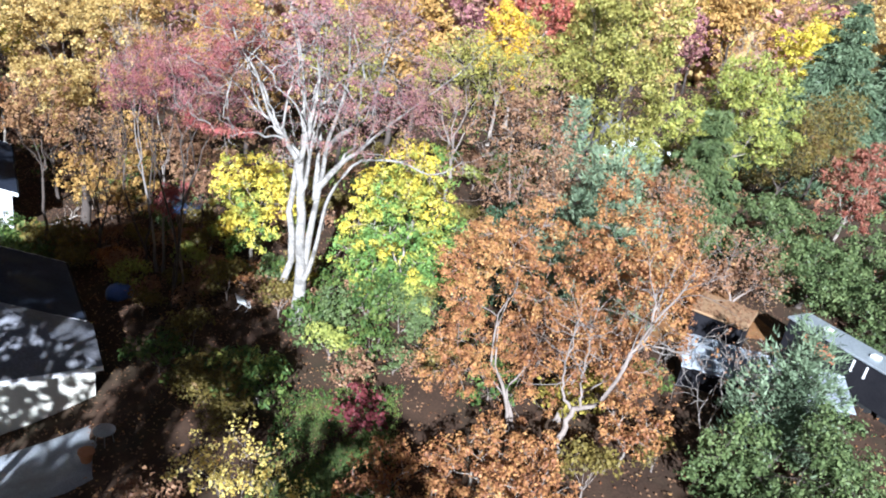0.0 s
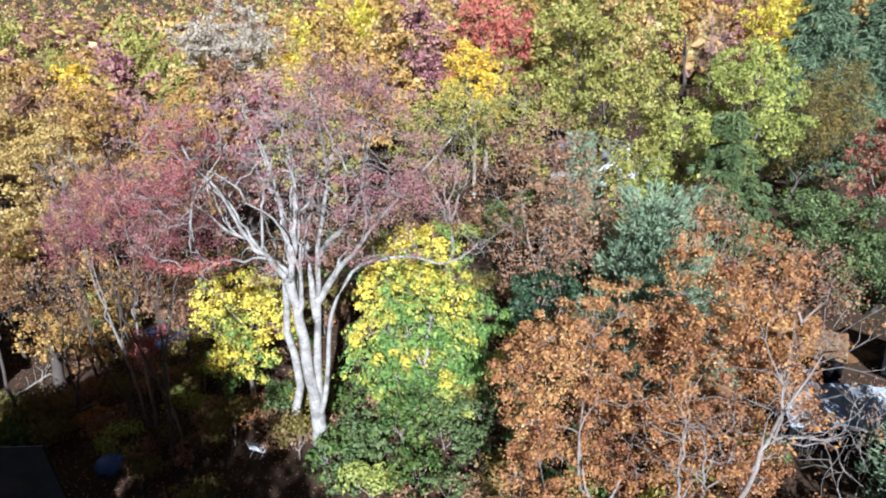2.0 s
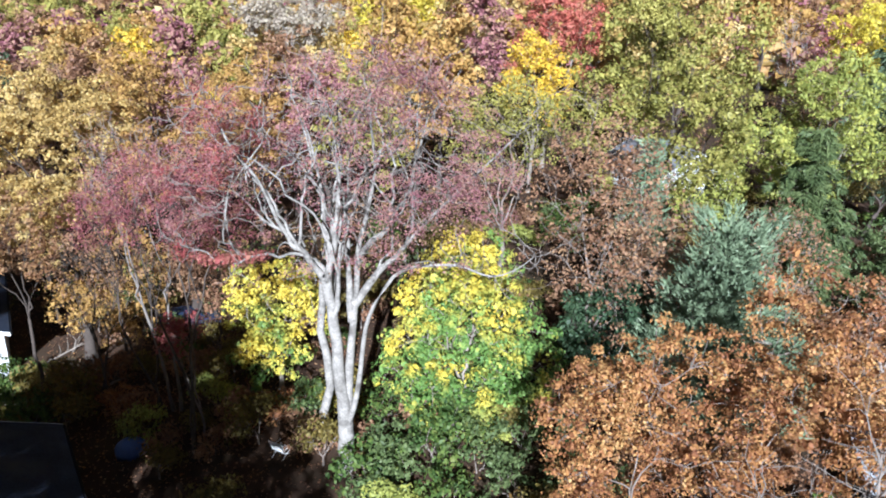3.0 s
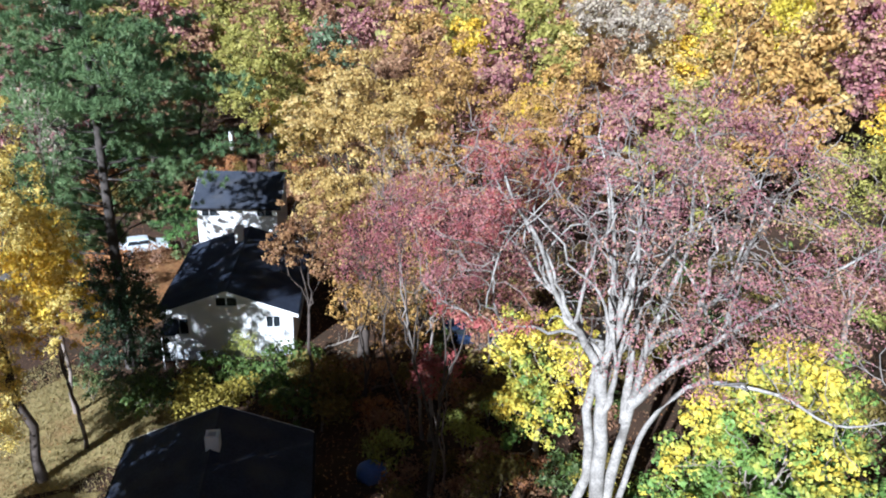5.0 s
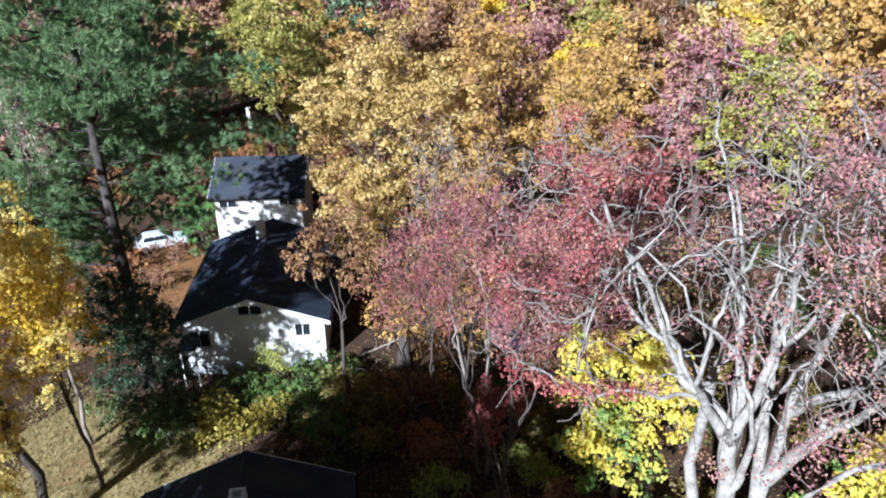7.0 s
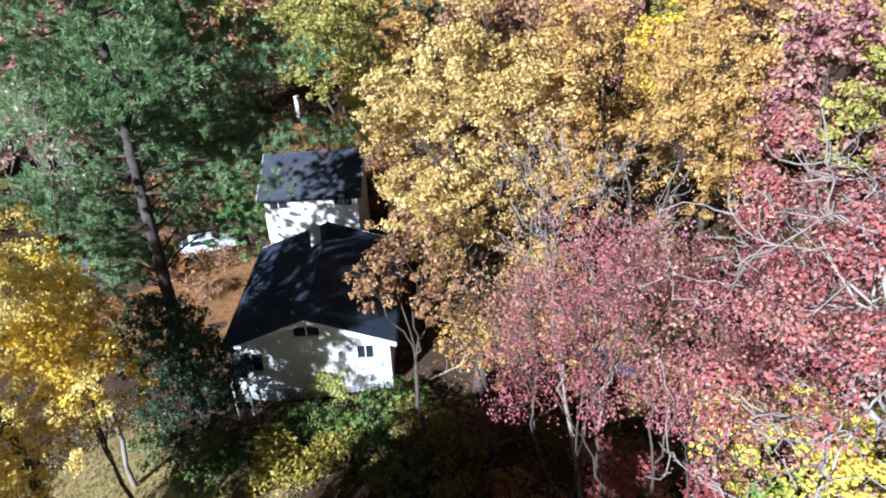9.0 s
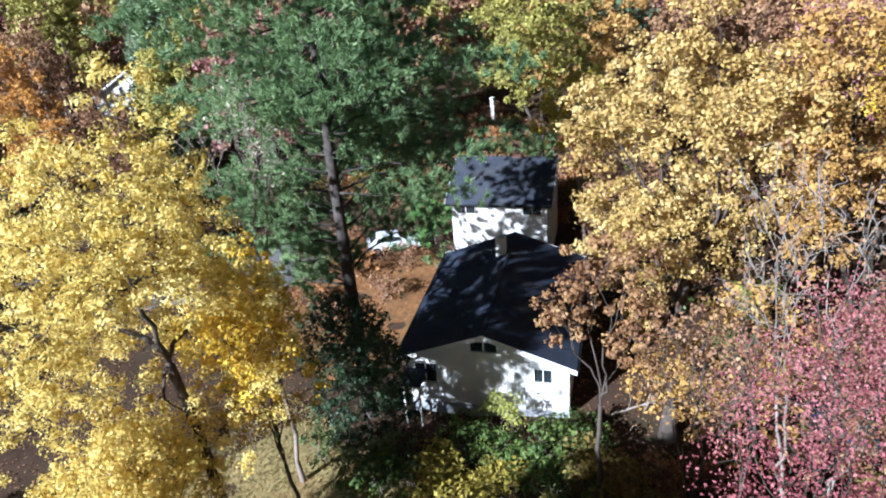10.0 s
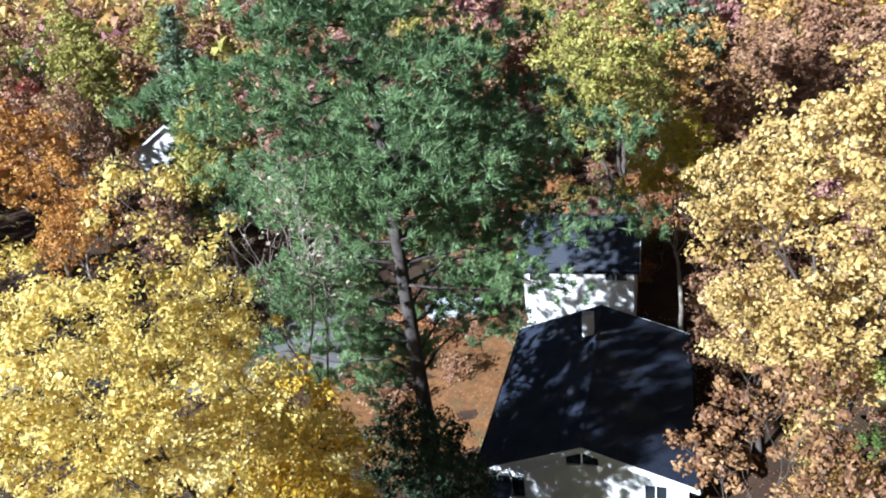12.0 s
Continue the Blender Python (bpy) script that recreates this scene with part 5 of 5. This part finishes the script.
def tufts_of_grass():
    rng = np.random.default_rng(31)
    for mat, box4, n, label in ((STRAW, (-44, -29, 33, 45), 9000, "dry straw-coloured grass blades"), (SHRUB, (-4.4, 1.4, 20.5, 30.5), 4000, "short mossy grass blades")):
        x, y = rng.uniform(box4[0], box4[1], n), rng.uniform(box4[2], box4[3], n)
        c = np.stack([x, y, ground_z(x, y) + 0.05], 1)
        V, F = needles(rng, c, np.tile([[0.0, 0.0, 1.0]], (n, 1)), 3, 0.16, 0.03)
        tagged(new("grass", mesh_of("grass", V, F, mat)), label, "grass", kind="stuff")


tufts_of_grass()

# ---- parked cars ----
WHITEPAINT = surface("white_car_paint", (0.56, 0.62, 0.67), (0.64, 0.69, 0.73), 1.0, 10, 0.25, 0.0)
BLUEPAINT = surface("dark_blue_car_paint", (0.02, 0.03, 0.06), (0.03, 0.045, 0.09), 1.0, 10, 0.25, 0.0)
RUBBER = surface("tyre_rubber", (0.02, 0.02, 0.02), (0.04, 0.04, 0.04), 5, 30, 0.9, 0.3)
ALLOY = surface("wheel_alloy", (0.45, 0.45, 0.46), (0.6, 0.6, 0.6), 5, 30, 0.35, 0.0, metal=0.9)
REDLENS = surface("red_tail_light", (0.35, 0.02, 0.02), (0.45, 0.03, 0.03), 5, 30, 0.2, 0.0)


def car(x, y, turn, paint, label):
    ob = thing("car", pose(x, y, float(ground_z(x, y)) + 0.1, 0, 0, turn), label, "car", "parked cars")
    bm = bmesh.new()
    prism(bm, [(-2.2, 0.35), (2.2, 0.35), (2.25, 0.62), (2.1, 0.84), (1.0, 0.94), (-1.75, 0.98), (-2.2, 0.9), (-2.25, 0.6)], -0.88, 0.88)
    bmesh.ops.bevel(bm, geom=bm.edges[:], offset=0.09, segments=2, affect="EDGES")
    part("body", bm, paint, ob)
    bm = bmesh.new()
    prism(bm, [(-1.9, 0.93), (1.1, 0.9), (0.35, 1.44), (-1.25, 1.46)], -0.74, 0.74)
    for v in bm.verts:
        if v.co.z > 1.2:
            v.co.y *= 0.82
    bmesh.ops.bevel(bm, geom=bm.edges[:], offset=0.07, segments=2, affect="EDGES")
    cabin = part("cabin", bm, paint, ob)
    for side in (-1, 1):
        for x0, x1 in ((-1.3, -0.5), (-0.42, 0.48)):
            bm = bmesh.new()
            q = [(x0 - 0.1, 1.03, 0.745), (x1 + 0.18, 1.03, 0.745), (x1 - 0.02, 1.36, 0.665), (x0 + 0.05, 1.36, 0.665)]
            f = [bm.verts.new((a, side * (c + 0.006), b)) for a, b, c in q] + [bm.verts.new((a, side * (c - 0.02), b)) for a, b, c in q]
            bm.faces.new(f[:4])
            bm.faces.new(f[4:])
            for i in range(4):
                bm.faces.new((f[i], f[(i + 1) % 4], f[4 + (i + 1) % 4], f[4 + i]))
            part("side_window", bm, PANE, cabin)
    for name, xa, xb in (("windscreen", 1.06, 0.42), ("rear_window", -1.86, -1.32)):
        bm = bmesh.new()
        s = 0.012 if xa > 0 else -0.012
        q = [(xa + s, -0.62, 0.99), (xa + s, 0.62, 0.99), (xb + s, 0.52, 1.39), (xb + s, -0.52, 1.39)]
        f = [bm.verts.new(v) for v in q] + [bm.verts.new((a - s * 3, b, c)) for a, b, c in q]
        bm.faces.new(f[:4])
        bm.faces.new(f[4:])
        for i in range(4):
            bm.faces.new((f[i], f[(i + 1) % 4], f[4 + (i + 1) % 4], f[4 + i]))
        part(name, bm, PANE, cabin)
    for wx in (-1.4, 1.4):
        for wy in (-0.8, 0.8):
            bm = bmesh.new()
            bmesh.ops.create_cone(bm, cap_ends=True, segments=18, radius1=0.33, radius2=0.33, depth=0.22, matrix=pose(wx, wy, 0.33, 90))
            tyre = part("wheel", bm, RUBBER, ob)
            bm = bmesh.new()
            bmesh.ops.create_cone(bm, cap_ends=True, segments=14, radius1=0.2, radius2=0.17, depth=0.24, matrix=pose(wx, wy, 0.33, 90))
            part("rim", bm, ALLOY, tyre)
    for wy in (-0.62, 0.62):
        box_part("tail_light", ob, REDLENS, -2.275, -2.2, wy - 0.15, wy + 0.15, 0.66, 0.82, "red tail light", 0.01)
        box_part("headlight", ob, PANE, 2.17, 2.245, wy - 0.16, wy + 0.16, 0.6, 0.74, "clear glass headlight", 0.01)
    box_part("bumper", ob, paint, 2.2, 2.32, -0.8, 0.8, 0.36, 0.55, "", 0.03)


car(-52.6, 62.0, 50, WHITEPAINT, "white parked car beside the road")
car(-18.5, 57.2, 20, BLUEPAINT, "dark car parked under the trees")

# ---- things in the near yard ----
TARP = surface("blue_tarpaulin", (0.06, 0.12, 0.36), (0.12, 0.2, 0.5), 2.0, 14, 0.45, 0.5)
CHAIRWHITE = surface("white_chair_frame", (0.72, 0.72, 0.72), (0.82, 0.82, 0.8), 4, 30, 0.5, 0.1)
TERRACOTTA = surface("terracotta", (0.42, 0.18, 0.09), (0.55, 0.27, 0.15), 5, 30, 0.85, 0.3)


def covered_grill():
    x, y = -17.0, 42.0
    ob = thing("covered_grill", pose(x, y, float(ground_z(x, y)), 0, 0, 20), "garden grill under a rounded blue tarpaulin", "grill")
    rng = np.random.default_rng(4)
    bm = bmesh.new()
    bmesh.ops.create_icosphere(bm, subdivisions=4, radius=1.0)
    for v in bm.verts:
        a = math.atan2(v.co.y, v.co.x)
        fold = 1 + 0.07 * math.sin(a * 7) * (1 - v.co.z) * 0.6
        v.co.x *= 0.85 * fold
        v.co.y *= 0.65 * fold
        v.co.z = 0.95 * max(-0.02, v.co.z) ** 0.6 if v.co.z > 0 else 0.02 + v.co.z * 0.015
    cover = part("tarpaulin", bm, TARP, ob)
    for p in cover.data.polygons:
        p.use_smooth = True


def lawn_chair(x, y, turn):
    ob = thing("lawn_chair", pose(x, y, float(ground_z(x, y)) + 0.02, 0, 0, turn), "white-framed folding lawn chair", "chair")
    rail = lambda pts, r=0.022: tubes([(np.array(pts, float), np.full(len(pts), r), 6)])
    for sx in (-0.32, 0.32):
        child("leg", mesh_of("leg", *rail([(sx, -0.35, 0), (sx, 0.28, 0.46), (sx, 0.34, 0.5)]), CHAIRWHITE, True), ob)
        child("leg", mesh_of("leg", *rail([(sx, 0.38, 0), (sx, -0.3, 0.42), (sx, -0.36, 0.46)]), CHAIRWHITE, True), ob)
        child("back_rail", mesh_of("back_rail", *rail([(sx, 0.25, 0.42), (sx, 0.42, 0.8), (sx, 0.55, 1.15)]), CHAIRWHITE, True), ob)
        child("armrest", mesh_of("armrest", *rail([(sx * 1.05, -0.36, 0.66), (sx * 1.05, 0.36, 0.68)]), CHAIRWHITE, True), ob)
    for i in range(5):
        box_part("seat_strap", ob, CHAIRWHITE, -0.3, 0.3, -0.32 + i * 0.13, -0.25 + i * 0.13, 0.435, 0.445)
        box_part("back_strap", ob, CHAIRWHITE, -0.3, 0.3, 0.3 + i * 0.055, 0.31 + i * 0.055, 0.52 + i * 0.13, 0.59 + i * 0.13)


covered_grill()
lawn_chair(-8.5, 39.6, 150)


def planter(x, y):
    ob = thing("planter", pose(x, y, float(ground_z(x, y)) + 0.17), "terracotta planter on the patio", "planter")
    bm = bmesh.new()
    bmesh.ops.create_cone(bm, cap_ends=True, segments=20, radius1=0.22, radius2=0.32, depth=0.5, matrix=Matrix.Translation((0, 0, 0.25)))
    bmesh.ops.create_cone(bm, cap_ends=True, segments=20, radius1=0.36, radius2=0.36, depth=0.08, matrix=Matrix.Translation((0, 0, 0.52)))
    part("pot", bm, TERRACOTTA, ob)


planter(-12.3, 26.6)


def patio_table(x, y):
    ob = thing("patio_table", pose(x, y, float(ground_z(x, y)) + 0.17, 0, 0, 25), "small blue-grey patio table", "table")
    bm = bmesh.new()
    bmesh.ops.create_cone(bm, cap_ends=True, segments=24, radius1=0.5, radius2=0.5, depth=0.04, matrix=Matrix.Translation((0, 0, 0.72)))
    part("tabletop", bm, METALGREY, ob)
    for a in range(4):
        c, s = math.cos(a * math.pi / 2), math.sin(a * math.pi / 2)
        child("leg", mesh_of("leg", *tubes([(np.array([(c * 0.4, s * 0.4, 0), (c * 0.3, s * 0.3, 0.71)]), np.array([0.02, 0.02]), 6)]), METALGREY, True), ob)


patio_table(-12.0, 27.8)


# ---- the dark box trailer and the low ribbed shed to the east ----
SIGN = surface("orange_sign_paint", (0.55, 0.17, 0.08), (0.65, 0.25, 0.13), 3, 20, 0.6, 0.1)


def box_trailer():
    ang = math.degrees(math.atan2(-0.88, 0.47))
    ob = thing("box_trailer", pose(21.5, 34.7, 8.75, 0, 0, ang), "dark box trailer with grey metal roof and orange sign", "trailer")
    box_part("body", ob, DARKWALL, 0, 8.5, 0.0, 1.7, 0.45, 2.5, "", 0.04)
    box_part("roof", ob, METALGREY, -0.08, 8.58, -0.08, 1.78, 2.5, 2.62, "pale grey sheet metal roof", 0.02)
    for x in (1.5, 4.2):
        box_part("roof_vent", ob, TRIM, x, x + 0.4, 0.65, 1.05, 2.62, 2.76, "white roof vent", 0.02)
    for i, (a, b) in enumerate(((1.0, 2.6), (1.15, 3.0), (1.5, 3.1))):
        box_part("sign_bar", ob, SIGN, a, b, -0.03, -0.002, 2.05 - i * 0.27, 2.23 - i * 0.27, "orange bar of the sign")
    for x in (3.9, 4.6):
        box_part("door_post", ob, TRIM, x, x + 0.1, -0.04, -0.002, 1.7, 2.35, "pale door post")
    for x in (5.2, 6.3):
        for y in (0.15, 1.55):
            bm = bmesh.new()
            bmesh.ops.create_cone(bm, cap_ends=True, segments=16, radius1=0.38, radius2=0.38, depth=0.25, matrix=pose(x, y, 0.38, 90))
            part("wheel", bm, RUBBER, ob)
    box_part("prop", ob, METALGREY, 0.3, 0.42, 1.0, 1.12, 0.0, 0.46)


def ribbed_shed():
    ang = math.degrees(math.atan2(-2.4, 8.1))
    ob = thing("low_shed", pose(14.6, 30.6, 7.9, 0, 0, ang), "low shed with a ribbed white metal roof", "shed")
    for name, a in (("front_wall", (0.1, 7.9, 0.1, 0.22)), ("back_wall", (0.1, 7.9, 2.6, 2.72))):
        box_part(name, ob, DARKWALL, *a, -0.6, 1.88 if name == "front_wall" else 2.15)
    for x in (0.1, 7.78):
        box_part("side_wall", ob, DARKWALL, x, x + 0.12, 0.23, 2.59, -0.6, 1.88)
    n = 16
    for i in range(n):
        bm = bmesh.new()
        x0, x1 = i * 8.0 / n + 0.01, (i + 1) * 8.0 / n - 0.01
        q = [(x0, -0.25, 1.9), (x1, -0.25, 1.9), (x1, 2.9, 2.2), (x0, 2.9, 2.2)]
        lift = 0.05 if i % 2 else 0.0
        lo = [bm.verts.new((a, b, c + lift)) for a, b, c in q]
        hi = [bm.verts.new((a, b, c + 0.05 + lift)) for a, b, c in q]
        bm.faces.new(lo[::-1]), bm.faces.new(hi)
        for e in range(4):
            bm.faces.new((lo[e], lo[(e + 1) % 4], hi[(e + 1) % 4], hi[e]))
        part("roof_panel", bm, WHITEROOF, ob)


box_trailer()
ribbed_shed()


def small_shed():
    ang = math.degrees(math.atan2(-1.6, 2.4))
    ob = thing("small_shed", pose(16.1, 34.7, 8.6, 0, 0, ang), "small dark shed with a flat tan roof", "shed")
    for name, a in (("front_wall", (0.1, 2.8, 0.1, 0.2)), ("back_wall", (0.1, 2.8, 2.6, 2.7)), ("side_wall", (0.1, 0.2, 0.21, 2.59)), ("side_wall", (2.7, 2.8, 0.21, 2.59))):
        box_part(name, ob, DARKWALL, *a, -0.2, 2.3)
    box_part("roof", ob, TANROOF, -0.05, 2.95, -0.1, 2.9, 2.3, 2.42, "flat tan roof strewn with leaves", 0.03)


TANROOF = surface("tan_felt_roof", (0.26, 0.16, 0.09), (0.38, 0.25, 0.14), 0.9, 12, 0.9, 0.4, dirt=(0.30, 0.16, 0.07))
small_shed()


def roof_leaves():
    rng = np.random.default_rng(27)
    m = pose(16.1, 34.7, 8.6, 0, 0, math.degrees(math.atan2(-1.6, 2.4)))
    c = np.array([m @ Vector((rng.uniform(-0.05, 2.9), rng.uniform(-0.05, 2.85), 2.45)) for _ in range(420)])
    V, F = leaves(rng, c, 1, 0.03, 0.15, 0.3, 2.5)
    tagged(new("fallen_leaves", mesh_of("fallen_leaves", V, F, BROWN)), "brown fallen leaves strewn on the shed roof", "leaves", kind="stuff")


roof_leaves()


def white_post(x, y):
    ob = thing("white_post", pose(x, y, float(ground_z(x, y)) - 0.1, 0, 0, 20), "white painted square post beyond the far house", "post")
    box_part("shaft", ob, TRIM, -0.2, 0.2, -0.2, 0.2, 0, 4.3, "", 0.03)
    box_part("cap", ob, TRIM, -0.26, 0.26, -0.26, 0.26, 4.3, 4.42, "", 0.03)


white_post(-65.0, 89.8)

# ---- houses half hidden by the trees ----
GREYBLUEWALL = surface("grey_blue_siding", (0.28, 0.33, 0.42), (0.38, 0.43, 0.52), 0.8, 18, 0.6, 0.15)
gable_house("hidden_house", (21.5, 70.0, 7.0), 20, 4.0, 8.0, 4.0, 6.0, WHITEWALL, GREYSHINGLE, "white house half hidden behind an oak", [(-2.5, -1.3, 2.4, 3.6), (1.2, 2.4, 2.4, 3.6)])
gable_house("roadside_house", (64.0, 140.0, 9.0), 60, 4.5, 10.0, 5.0, 7.6, GREYBLUEWALL, GREYSHINGLE, "grey-blue house behind bare branches", [(-2.5, -1.3, 2.4, 3.6), (1.2, 2.4, 2.4, 3.6)])
gable_house("roadside_house", (-106.0, 66.5, 0.0), 50, 4.5, 9.0, 5.2, 8.0, WHITEWALL, DARKSHINGLE, "white dark-roofed house past the road behind trees", [(-2.5, -1.3, 2.4, 3.6), (1.2, 2.4, 2.4, 3.6)])


# ---- fallen wood beside the white house ----
def fallen_branch(x, y, turn, length, seed, r=0.09):
    rng = np.random.default_rng(seed)
    ob = thing("fallen_branch", pose(x, y, float(ground_z(x, y)) + r, 0, 0, turn), "grey fallen branch lying on leaves", "branch", "fallen branches")
    line = curved(rng, (0, 0, 0), (length, 0, 0.35), (1, 0.15, 0), 7, 0.05)
    child("stem", mesh_of("stem", *tubes([(line, np.linspace(r, r * 0.4, 7), 7)]), GREYBARK, True), ob)
    for q in (2, 3, 4, 5):
        tip = line[q] + np.array([rng.uniform(0.4, 1.0), rng.choice((-1, 1)) * rng.uniform(0.4, 0.9), rng.uniform(0.2, 0.9)])
        child("twig", mesh_of("twig", *tubes([(curved(rng, line[q], tip, (1, 0, 0), 5, 0.06), np.linspace(r * 0.4, 0.01, 5), 4)]), GREYBARK, True), ob)


for spot in ((-28.6, 52.2, 15, 3.4, 1), (-27.6, 54.0, 60, 2.8, 2), (-27.2, 51.2, -30, 2.6, 3), (-26.4, 55.2, 100, 3.0, 4), (-21.6, 50.0, 40, 3.0, 5), (-12.4, 45.2, 10, 2.4, 6), (11.8, 38.0, 25, 3.4, 7), (15.0, 39.0, -15, 3.0, 8)):
    fallen_branch(*spot)
